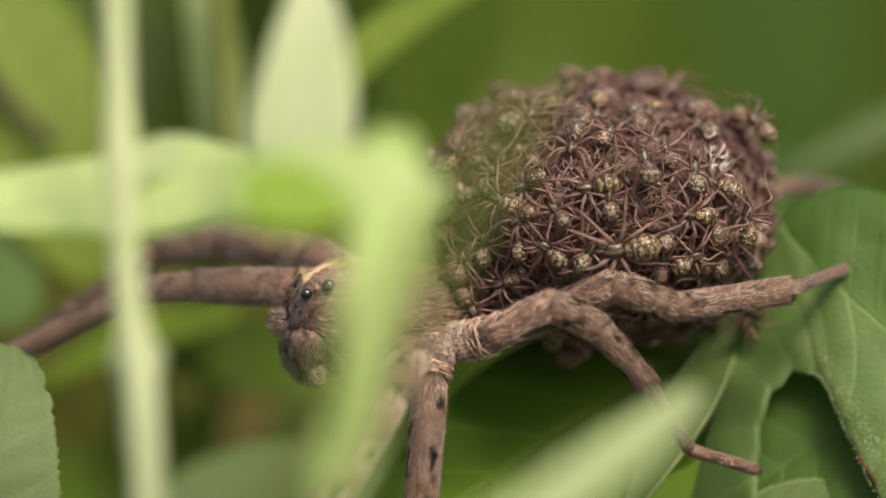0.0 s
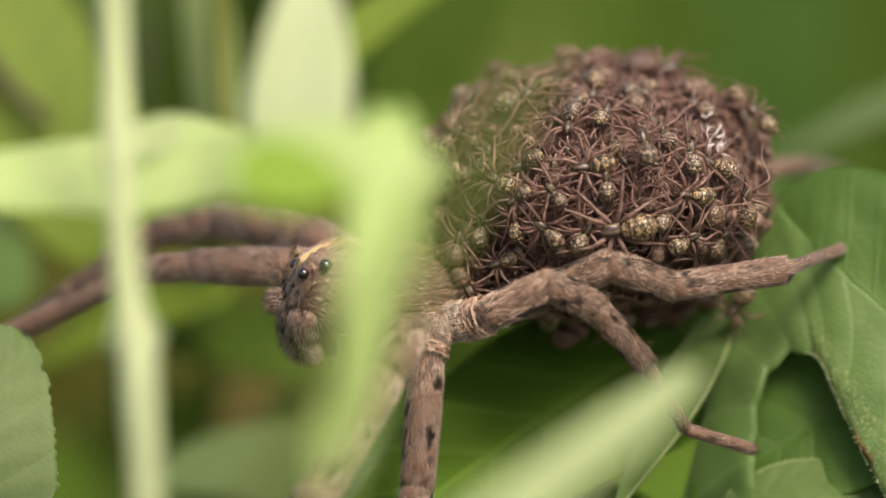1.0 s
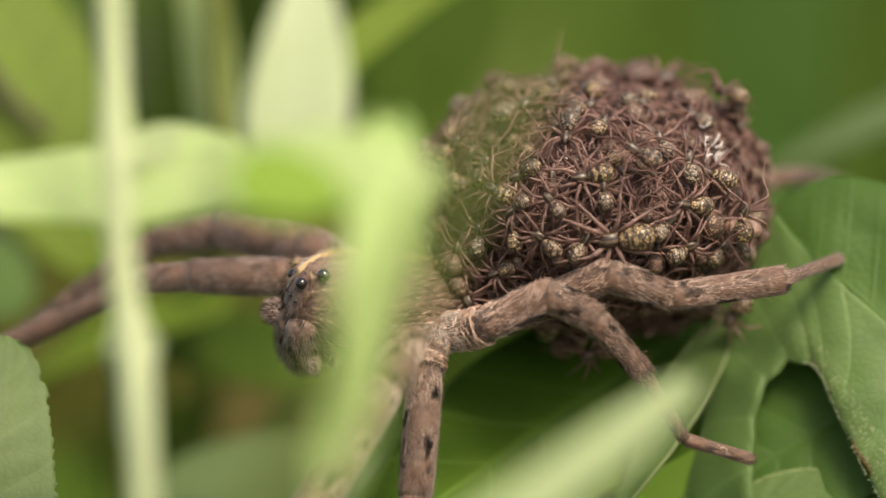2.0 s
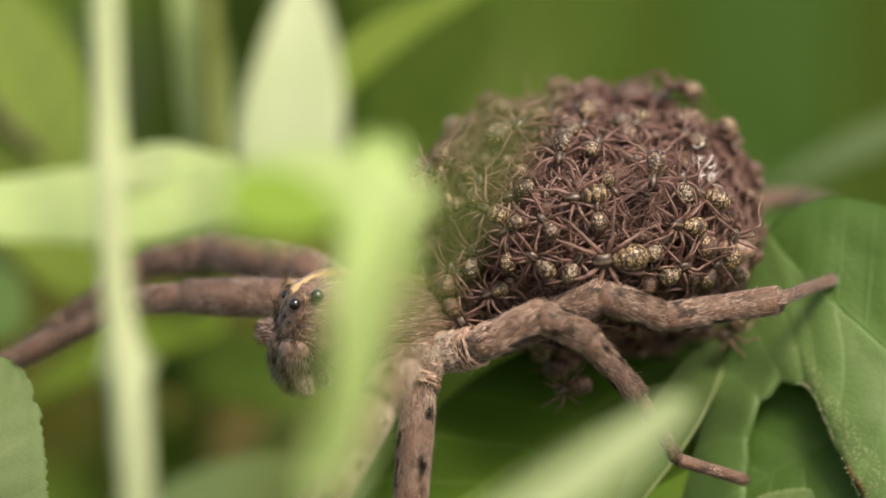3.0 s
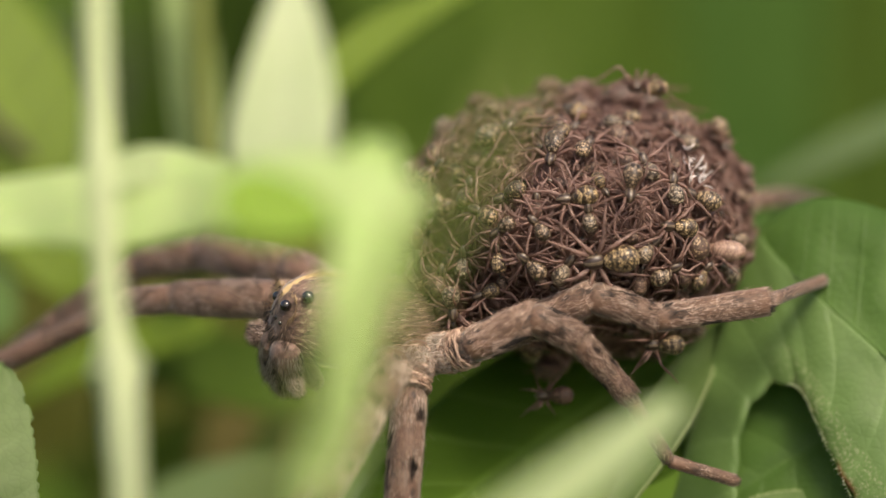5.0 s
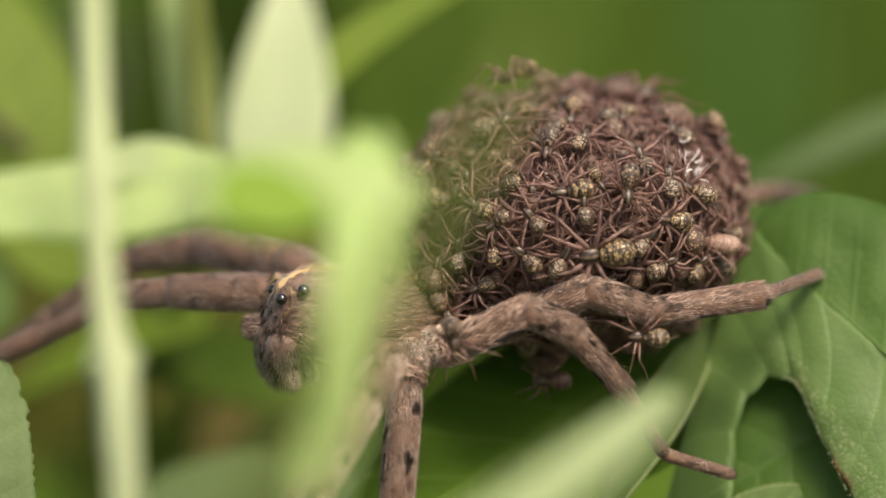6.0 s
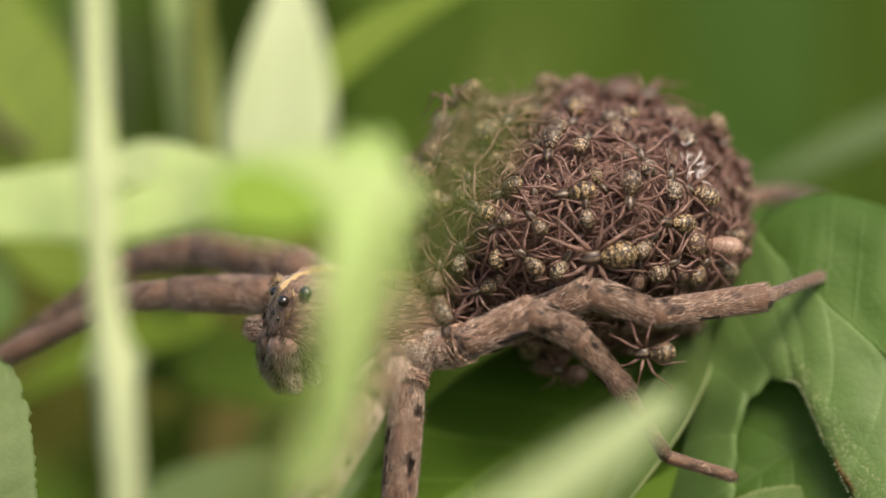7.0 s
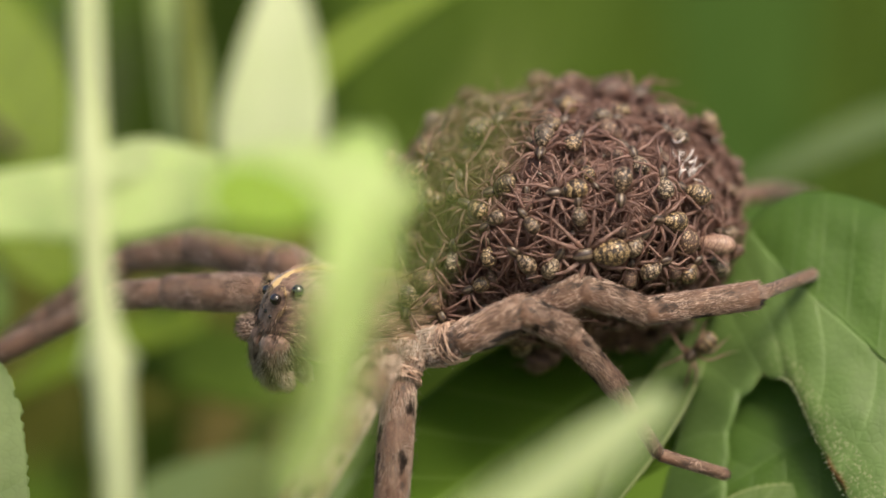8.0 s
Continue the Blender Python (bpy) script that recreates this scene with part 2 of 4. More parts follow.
def carapace_material(name, bands):
    n = Nodes(name)
    sep = n.tree.nodes.new("ShaderNodeSeparateXYZ")
    n.put(sep.inputs[0], n.coords("Object", (1000, 1000, 1000)))
    streak = n.noise(n.coords("Object", (1500, 5000, 5000)), 1.0, 4.0)
    base = n.ramp(streak, ((0.3, (0.05, 0.030, 0.022)), (0.55, (0.15, 0.092, 0.066)), (0.75, (0.26, 0.17, 0.125))))
    side = n.math("ABSOLUTE", n.math("ADD", sep.outputs[1], n.math("MULTIPLY", n.math("SUBTRACT", streak, 0.5), 0.5)))
    middle = n.math("MULTIPLY", n.ramp(n.math("MULTIPLY", side, 0.25), ((0.025, 1.0), (0.050, 0.0))), n.ramp(n.math("MULTIPLY", sep.outputs[2], 0.25), ((0.30, 0.0), (0.42, 1.0))))
    base = n.mix(n.math("MULTIPLY", middle, bands), base, (0.60, 0.43, 0.20))
    rim = n.ramp(n.math("MULTIPLY", sep.outputs[2], 0.25), ((0.02, 0.0), (0.05, 0.8), (0.12, 0.8), (0.16, 0.0)))
    base = n.mix(n.math("MULTIPLY", n.math("MULTIPLY", rim, bands), n.ramp(n.math("MULTIPLY", sep.outputs[0], -0.25), ((0.3, 0.0), (0.5, 1.0)))), base, (0.50, 0.38, 0.20))
    n.set(base, 0.55, Sheen_Weight=0.3)
    n.bump(streak, 0.7, 0.0001)
    return n.mat


CARAPACE, JAW = carapace_material("carapace", 1.0), carapace_material("jaw_brown", 0.0)


def eye_material():
    n = Nodes("eye_black")
    n.set((0.006, 0.005, 0.005), 0.06, Coat_Weight=1.0, Coat_Roughness=0.03)
    return n.mat


EYE = eye_material()


def young_abdomen_material(name, line, dull, tones, drop, gloss):
    n = Nodes(name)
    r = n.random()
    sep = n.tree.nodes.new("ShaderNodeSeparateXYZ")
    n.put(sep.inputs[0], n.coords("Object", (9800, 8200, 9200)))
    both = n.tree.nodes.new("ShaderNodeCombineXYZ")
    n.put(both.inputs[0], sep.outputs[0])
    n.put(both.inputs[1], n.math("ABSOLUTE", sep.outputs[1]))
    n.put(both.inputs[2], sep.outputs[2])
    shift = n.tree.nodes.new("ShaderNodeVectorMath")
    shift.operation = "ADD"
    n.put(shift.inputs[0], both.outputs[0])
    n.put(shift.inputs[1], n.math("MULTIPLY", r, 60.0))
    warp = n.noise(shift.outputs[0], 1.3, 3.0)
    edge = n.cells(shift.outputs[0], 1.0, "DISTANCE_TO_EDGE")
    cell = n.cells(shift.outputs[0], 1.0, "F1", "Color")
    tone = n.ramp(r, tuple((i / (len(tones) - 1), t) for i, t in enumerate(tones)))
    patch = n.mix(n.ramp(cell, ((drop, 0.0), (drop + 0.2, 1.0))), dull, tone)
    lines = n.ramp(n.math("ADD", edge, n.math("MULTIPLY", n.math("SUBTRACT", warp, 0.5), 0.55)), ((0.06, 0.0), (0.17, 1.0)))
    bars = n.math("PINGPONG", n.math("ADD", n.math("ADD", n.math("MULTIPLY", sep.outputs[0], 0.30), n.math("MULTIPLY", n.math("ABSOLUTE", sep.outputs[1]), -0.16)), n.math("MULTIPLY", warp, 0.5)), 0.5)
    lines = n.math("MULTIPLY", lines, n.ramp(bars, ((0.07, 0.15), (0.15, 1.0))))
    n.set(n.mix(lines, line, patch), gloss, Specular_IOR_Level=0.5)
    n.bump(lines, 0.5, 0.00002)
    return n.mat


def young_head_material():
    n = Nodes("banded_head")
    sep = n.tree.nodes.new("ShaderNodeSeparateXYZ")
    n.put(sep.inputs[0], n.coords("Object", (1000, 1000, 1000)))
    side = n.math("ABSOLUTE", sep.outputs[1])
    band = n.ramp(side, ((0.0, 0.2), (0.03, 1.0), (0.06, 0.0), (0.16, 0.0), (0.20, 0.7), (0.24, 0.0)))
    grain = n.noise(n.coords("Object", (7000, 7000, 7000)), 1.0, 3.0)
    n.set(n.mix(n.math("MULTIPLY", band, n.math("MULTIPLY", grain, 0.6)), n.mix(grain, (0.012, 0.009, 0.008), (0.06, 0.035, 0.025)), (0.52, 0.42, 0.28)), 0.34)
    return n.mat


def young_leg_material():
    n = Nodes("thin_brown_leg")
    r = n.random()
    grain = n.noise(n.coords("Object", (2600, 2600, 2600)), 1.0, 5.0, 0.7)
    tone = n.ramp(r, ((0.0, (0.18, 0.106, 0.086)), (0.5, (0.30, 0.186, 0.155)), (1.0, (0.43, 0.285, 0.243))))
    n.set(n.mix(n.ramp(grain, ((0.38, 0.75), (0.54, 0.0))), tone, (0.070, 0.038, 0.030)), 0.42)
    n.thin(n.mix(grain, (0.22, 0.13, 0.09), (0.52, 0.34, 0.27)), 0.45)
    return n.mat


ABDOMEN = young_abdomen_material("spotted_abdomen", (0.018, 0.012, 0.009), (0.09, 0.06, 0.035), ((0.44, 0.33, 0.20), (0.52, 0.37, 0.18), (0.40, 0.29, 0.19), (0.50, 0.41, 0.29)), 0.30, 0.28)
ABDOMEN_DULL = young_abdomen_material("brown_abdomen", (0.05, 0.028, 0.020), (0.12, 0.07, 0.05), ((0.20, 0.125, 0.09), (0.30, 0.20, 0.13), (0.24, 0.15, 0.12), (0.38, 0.27, 0.16)), 0.4, 0.5)
ABDOMEN_PALE = young_abdomen_material("pale_abdomen", (0.20, 0.12, 0.09), (0.42, 0.28, 0.22), ((0.36, 0.25, 0.18), (0.42, 0.30, 0.22)), 0.3, 0.35)
HEAD, YOUNG_LEG = young_head_material(), young_leg_material()


def tangle_material():
    n = Nodes("tangle_brown")
    n.set(n.ramp(n.island(), ((0.0, (0.125, 0.072, 0.060)), (0.55, (0.235, 0.142, 0.118)), (1.0, (0.40, 0.262, 0.222)))), 0.55)
    n.thin((0.46, 0.29, 0.23), 0.4)
    return n.mat


TANGLE = tangle_material()


def silk_material():
    n = Nodes("white_skin")
    n.set((0.74, 0.69, 0.67), 0.4)
    n.thin((0.8, 0.76, 0.74), 0.3)
    return n.mat


SILK = silk_material()


# ---- building blocks ----
def mesh_of(name, verts, faces, mats, slots=None, smooth=True):
    me = bpy.data.meshes.new(name)
    me.from_pydata([tuple(v) for v in verts], [], faces)
    for m in mats if isinstance(mats, (list, tuple)) else [mats]:
        me.materials.append(m)
    if slots is not None:
        me.polygons.foreach_set("material_index", slots)
    me.polygons.foreach_set("use_smooth", [smooth] * len(me.polygons))
    me.update()
    return me


def placed(ob):
    return placed(ob.parent) @ ob.matrix_basis if ob.parent else ob.matrix_basis.copy()


def root(name, place, label, category, group="", kind=""):
    ob = new(name)
    ob.empty_display_size = 0.002
    ob.matrix_basis = Matrix.Translation(place) if isinstance(place, Vector) else place
    return tagged(ob, label, category, group, kind)


def part(name, me, parent, m=None, label=""):
    ob = new(name, me)
    ob.parent = parent
    if m is not None:
        ob.matrix_basis = placed(parent).inverted() @ m
    return tagged(ob, label)


def frame_of(axis, side=None):
    """Rotation that takes z to axis."""
    z = Vector(axis).normalized()
    x = Vector(side) if side is not None else (Vector((0, 0, 1)) if abs(z.z) < 0.9 else Vector((1, 0, 0)))
    x = (x - z * x.dot(z)).normalized()
    return Matrix((x, z.cross(x), z)).transposed()


def tube(points, radii, sides=10, caps=True, flat=1.0):
    """Verts and faces of a round bar along points."""
    pts = [Vector(p) for p in points]
    verts, faces = [], []
    side = None
    for i, p in enumerate(pts):
        d = pts[min(i + 1, len(pts) - 1)] - pts[max(i - 1, 0)]
        r = frame_of(d, side)
        side = r @ Vector((1, 0, 0))
        for k in range(sides):
            a = 2 * math.pi * k / sides
            verts.append(p + r @ Vector((math.cos(a) * radii[i], math.sin(a) * radii[i] * flat, 0)))
    for i in range(len(pts) - 1):
        for k in range(sides):
            a, b = i * sides + k, i * sides + (k + 1) % sides
            faces.append((a, b, b + sides, a + sides))
    if caps:
        faces.append(tuple(range(sides - 1, -1, -1)))
        faces.append(tuple(range(len(verts) - sides, len(verts))))
    return verts, faces


def curve_points(a, b, c, n):
    """A bow from a to c that leans to b."""
    return [a * (1 - t) ** 2 + b * 2 * t * (1 - t) + c * t * t for t in (i / (n - 1) for i in range(n))]


def hairs(verts, faces, slots, spots, rng, length, width, slot, lift=0.35):
    """Adds lying hairs, thin three-sided cones, at spots (place, normal, lie)."""
    for p, n, lie in spots:
        ln = length * rng.uniform(0.55, 1.3)
        swirl = Vector((rng.gauss(0, 1), rng.gauss(0, 1), rng.gauss(0, 1))) * 0.12
        d = (lie * (1 - lift) + n * lift * rng.uniform(0.5, 1.4) + swirl).normalized()
        s = d.cross(n)
        if s.length < 1e-6:
            continue
        s.normalize()
        t = s.cross(d)
        i = len(verts)
        q = p - n * width
        verts += [q + s * width, q - s * width, q + t * width, q + d * ln]
        faces += [(i, i + 1, i + 3), (i + 1, i + 2, i + 3), (i + 2, i, i + 3)]
        slots += [slot] * 3


def leaf_mesh(name, base, mid, tip, width, face, mat, shape=(0.75, 0.8), teeth=0, tooth=0.0, curl=0.0, fold=0.0, wave=0.0, relief=0.0,
              n=36, m=10, thick=0.22, seed=1, turn=0.0, nibble=0.0):
    """A blade along a bow, with a pointed or round outline, teeth, veins in relief and thickness. Sizes in mm."""
    rng = random.Random(seed)
    line = curve_points(base, mid, tip, n + 1)
    top, uvs = [], []
    for i, c in enumerate(line):
        s = i / n
        d = (line[min(i + 1, n)] - line[max(i - 1, 0)]).normalized()
        f = (face - d * face.dot(d)).normalized()
        f = Matrix.Rotation(turn * (s - 0.5), 3, d) @ f
        side = d.cross(f)
        half = 0.5 * width * max(0.012, math.sin(math.pi * min(0.999, max(0.001, s)) ** shape[0])) ** shape[1]
        for j in range(2 * m + 1):
            x = j / m - 1
            h = half
            if abs(x) > 0.999 and teeth:
                saw = (s * teeth + (0.4 if x > 0 else 0)) % 1.0
                h = half + tooth * (saw - 0.5) * (0.7 + 0.6 * rng.random())
            if abs(x) > 0.999 and nibble:
                h += nibble * noise.noise(Vector((s * 22, x * 7, seed)))
            z = h * (curl * x * x + fold * abs(x)) + wave * noise.noise(Vector((s * 3.1, x * 1.3, seed * 3.7)))
            if relief:
                lean = (s * 9.0 - abs(x) * 0.5 * 2.2) % 1.0
                lean = min(lean, 1 - lean)
                z += relief * (math.cos(2 * math.pi * (lean + 0.5)) * 0.5 * abs(x) ** 0.4 * (1 - abs(x) ** 6)) - relief * 1.2 * math.exp(-(x * h / 0.35) ** 2)
            top.append(c + (side * x * h + f * z) * MM)
            uvs.append((0.5 + 0.5 * x, s))
            if j == m:
                normal_here = f
        if i == 0:
            down = []
        down += [normal_here * (thick * MM)] * (2 * m + 1)
    k, row = len(top), 2 * m + 1
    verts = top + [p - q for p, q in zip(top, down)]
    faces = []
    for i in range(n):
        for j in range(2 * m):
            a = i * row + j
            faces.append((a, a + 1, a + row + 1, a + row))
            faces.append((k + a + row, k + a + row + 1, k + a + 1, k + a))
    rim = [j for j in range(row)] + [i * row + row - 1 for i in range(1, n + 1)] + [n * row + j for j in range(row - 2, -1, -1)] + [i * row for i in range(n - 1, 0, -1)]
    for a, b in zip(rim, rim[1:] + rim[:1]):
        faces.append((b, a, k + a, k + b))
    me = mesh_of(name, verts, faces, mat)
    layer = me.uv_layers.new(name="UVMap")
    loops = [0] * len(me.loops)
    me.loops.foreach_get("vertex_index", loops)
    layer.data.foreach_set("uv", [c for v in loops for c in uvs[v % k]])
    return me


# ---- ground ----
def ground():
    verts, faces = [], []
    rings = [0.0, 0.05, 0.1, 0.15, 0.2, 0.26, 0.33, 0.42, 0.55, 0.75, 1.1, 1.8, 4, 12, 60, 400]
    around = 48
    for i, r in enumerate(rings):
        for k in range(around):
            a = 2 * math.pi * k / around
            x, y = math.cos(a) * r, math.sin(a) * r + 0.1
            verts.append((x, y, 0.012 * noise.noise(Vector((x * 9, y * 9, 0))) - 0.012))
    for i in range(len(rings) - 1):
        for k in range(around):
            a, b = i * around + k, i * around + (k + 1) % around
            faces.append((a, a + around, b + around, b) if i else (a, a + around, b + around))
    tagged(new("ground", mesh_of("ground", verts, faces, SOIL)), "dark mossy soil with leaf litter under the plants", "ground", kind="structure")


ground()
# ---- plants ----
def plant(name, label, foot, stems, blades, category="plant", group=""):
    """stems: (points, radii mm, material); blades: leaf_mesh arguments by name."""
    p = root(name, foot, label, category, group)
    for pts, radii, mat in stems:
        fine, rr = [], []
        for i in range(len(pts) - 1):
            for k in range(5):
                t = k / 5
                a, b, c, d = pts[max(i - 1, 0)], pts[i], pts[i + 1], pts[min(i + 2, len(pts) - 1)]
                fine.append(0.5 * (2 * b + (c - a) * t + (2 * a - 5 * b + 4 * c - d) * t * t + (3 * b - a - 3 * c + d) * t ** 3))
                rr.append((radii[i] + (radii[i + 1] - radii[i]) * t) * MM)
        fine.append(pts[-1])
        rr.append(radii[-1] * MM)
        part("stem", mesh_of("stem", *tube(fine, rr, 14), mat), p, Matrix())
    for blade in blades:
        part("leaf", leaf_mesh("leaf", **blade), p, Matrix())
    return p


def soil(u, w):
    """The spot of the ground under a place on the stage."""
    q = at(u, 0, w)
    return Vector((q.x, q.y, -0.012))


def bl(base, mid, tip, width, mat, face=(0, 0.45, 1), **more):
    return dict(base=base, mid=mid, tip=tip, width=width, face=way(*face), mat=mat, **more)


# pale weed close to the lens: a stem with a swollen node and four soft leaves
plant("pale_weed", "pale green soft weed with upright stem and broad limp leaves", soil(-9, 36),
      [([at(-13.13, 12.87, 24), at(-13.04, 8.58, 24), at(-12.98, 5.91, 24), at(-12.91, 3.18, 24), at(-12.74, -0.20, 24), at(-12.41, -3.24, 24), at(-12.23, -4.38, 24), at(-12.22, -5.62, 24), at(-12.07, -8.11, 24), at(-11.79, -10.14, 24), soil(-9, 36)],
        [0.54, 0.55, 0.58, 0.74, 0.58, 0.66, 1.20, 0.66, 0.66, 0.70, 0.9], STEM_PALE)],
      [bl(at(-8.00, 2.75, 19), at(-13.20, 2.60, 18), at(-22.20, 1.45, 19), 4.8, LEAF_FRESH, (0.1, 0.8, 0.9), shape=(0.5, 0.35), wave=0.5, seed=12),
       bl(at(-13.00, 3.00, 19), at(-10.60, 5.00, 17), at(-8.00, 3.00, 16), 2.2, LEAF_HAZE, (0.1, 0.8, 0.9), shape=(0.7, 0.5), seed=16),
       bl(at(-8.93, 2.12, 29), at(-4.25, 3.42, 31), at(-0.20, 1.97, 33), 4.1, LEAF_FRESH, (0.15, 0.6, 0.9), shape=(0.8, 0.4), curl=-0.1, seed=13),
       bl(at(-7.90, 2.35, 34), at(-6.00, 2.10, 34), at(-3.60, 1.45, 34), 3.2, LEAF_GRASS, (0.1, 0.6, 0.9), shape=(0.8, 0.5), seed=15),
       bl(at(-1.95, 4.80, 28), at(-1.90, -1.00, 37), at(-3.90, -9.00, 50), 2.65, LEAF_MILD, (0.1, 0.55, 0.9), shape=(0.72, 0.36), wave=0.5, curl=-0.1, seed=4),
       bl(at(-5.94, 3.06, 25), at(-5.20, 7.00, 25), at(-5.25, 11.70, 24), 4.3, LEAF_PALE, (0.0, 0.9, 1), shape=(0.45, 0.6), fold=0.1, seed=14)])

plant("grass_blade", "soft pale green grass blade slanting upwards close to the lens", soil(-14, 66),
      [([at(-0.88, -12.38, 50), soil(-14, 66)], [0.3, 0.7], STEM_GREEN)],
      [bl(at(-0.88, -12.38, 50), at(5.38, -8.59, 40), at(9.95, -5.53, 28), 2.5, LEAF_HAZE, (-0.2, 0.6, 1), shape=(0.8, 0.3), curl=0.1)], "grass")

plant("grass_blade", "pale green pointed leaf beside the spider's leg", soil(4, 10),
      [([at(7.48, -13.11, -2.6), soil(4, 10)], [0.3, 0.6], STEM_GREEN)],
      [bl(at(7.48, -13.11, -2.6), at(10.45, -8.19, -4.6), at(13.75, -2.63, -8.6), 2.4, LEAF_EDGED, (-0.5, 0.2, 1), shape=(1.4, 0.8), curl=0.12, n=60, m=14, seed=51)], "grass")

# added blade, far out of focus: makes the green haze over the load's left
plant("grass_blade", "narrow green blade close to the lens, added as haze over the load", soil(-12, 74),
      [([at(-6.20, -9.95, 66), soil(-12, 74)], [0.3, 0.6], STEM_GREEN)],
      [bl(at(-6.20, -9.92, 66), at(0.02, 0.76, 64), at(3.87, 7.16, 62), 1.35, LEAF_VEIL, (-0.3, 0.5, 1), shape=(0.6, 0.35))], "grass")

# the broad toothed leaves that carry the spider
plant("broad_leaved_plant", "broad mid-green toothed leaves with pale veins and worn edges", soil(22, -12),
      [([at(24.18, 0.55, -14), at(25.96, -12.21, -16), soil(22, -12)], [0.8, 1.0, 1.4], STEM_GREEN)],
      [bl(at(27.89, -5.57, -30), at(21.73, -0.81, -30), at(15.40, 1.44, -32), 8.5, LEAF, (0.1, 0.7, 1), shape=(0.7, 0.6), relief=0.07, n=80, m=16, wave=0.6, seed=6),
       bl(at(24.83, -5.32, -4.4), at(16.96, -7.49, -4.6), at(11.39, -13.00, -5.4), 8.5, LEAF, (-0.3, 0.5, 1), shape=(0.75, 0.6), relief=0.09, n=120, m=20, wave=0.2, seed=7),
       bl(at(12.8, -12.9, -3.8), at(17.2, -9.6, -3.4), at(21.4, -12.9, -3.2), 2.4, LEAF_EDGED, (0, 0.7, 1), shape=(0.6, 0.5), teeth=26, tooth=0.10, relief=0.05, n=120, m=16, seed=8)])



def bezier(a, b, c, d, t):
    q = 1 - t
    return a * q ** 3 + b * 3 * q * q * t + c * 3 * q * t * t + d * t ** 3


def lobe_mesh(name, margin, rib, depth, mat, across=40, relief=0.02, tooth=0.0, teeth=60, seed=1, steps=110):
    """A sheet of leaf between its margin and its rib, each a chain of bows on the stage; depth gives how far towards the lens a spot lies."""
    def spot(chain, s):
        k = min(len(chain) - 1, int(s * len(chain)))
        return bezier(*(Vector(p) for p in chain[k]), s * len(chain) - k)

    top, uvs = [], []
    for i in range(steps + 1):
        s = i / steps
        a, b = spot(margin, s), spot(rib, s)
        out = (a - b).normalized()
        saw = (s * teeth) % 1.0
        a = a + out * (tooth * (saw - 0.5) * (0.6 + 0.8 * abs(noise.noise(Vector((s * 31, seed, 0))))) + 2.5 * tooth * noise.noise(Vector((s * 19, seed, 2))))
        for j in range(across + 1):
            x = j / across
            p = b.lerp(a, x)
            lean = (s * 9.0 - x * 0.5 * 2.2) % 1.0
            lean = min(lean, 1 - lean)
            w = depth(p.x, p.y) + relief * (math.cos(2 * math.pi * (lean + 0.5)) * x ** 0.4 * (1 - x ** 6)) + 0.28 * noise.noise(Vector((p.x * 0.5, p.y * 0.5, seed))) - 0.4 * x ** 10
            k = (250 - w) / 250
            top.append(at(p.x * k, p.y * k, w))
            uvs.append((0.5 + 0.5 * x, s))
    row, n = across + 1, len(top)
    verts = top + [p - NEAR * 0.2 * MM for p in top]
    faces = []
    for i in range(steps):
        for j in range(across):
            a = i * row + j
            faces.append((a, a + 1, a + row + 1, a + row))
            faces.append((n + a + row, n + a + row + 1, n + a + 1, n + a))
    rim = list(range(row)) + [i * row + across for i in range(1, steps + 1)] + [steps * row + j for j in range(across - 1, -1, -1)] + [i * row for i in range(steps - 1, 0, -1)]
    for a, b in zip(rim, rim[1:] + rim[:1]):
        faces.append((b, a, n + a, n + b))
    me = mesh_of(name, verts, faces, mat)
    layer = me.uv_layers.new(name="UVMap")
    loops = [0] * len(me.loops)
    me.loops.foreach_get("vertex_index", loops)
    layer.data.foreach_set("uv", [c for v in loops for c in uvs[v % n]])
    return me


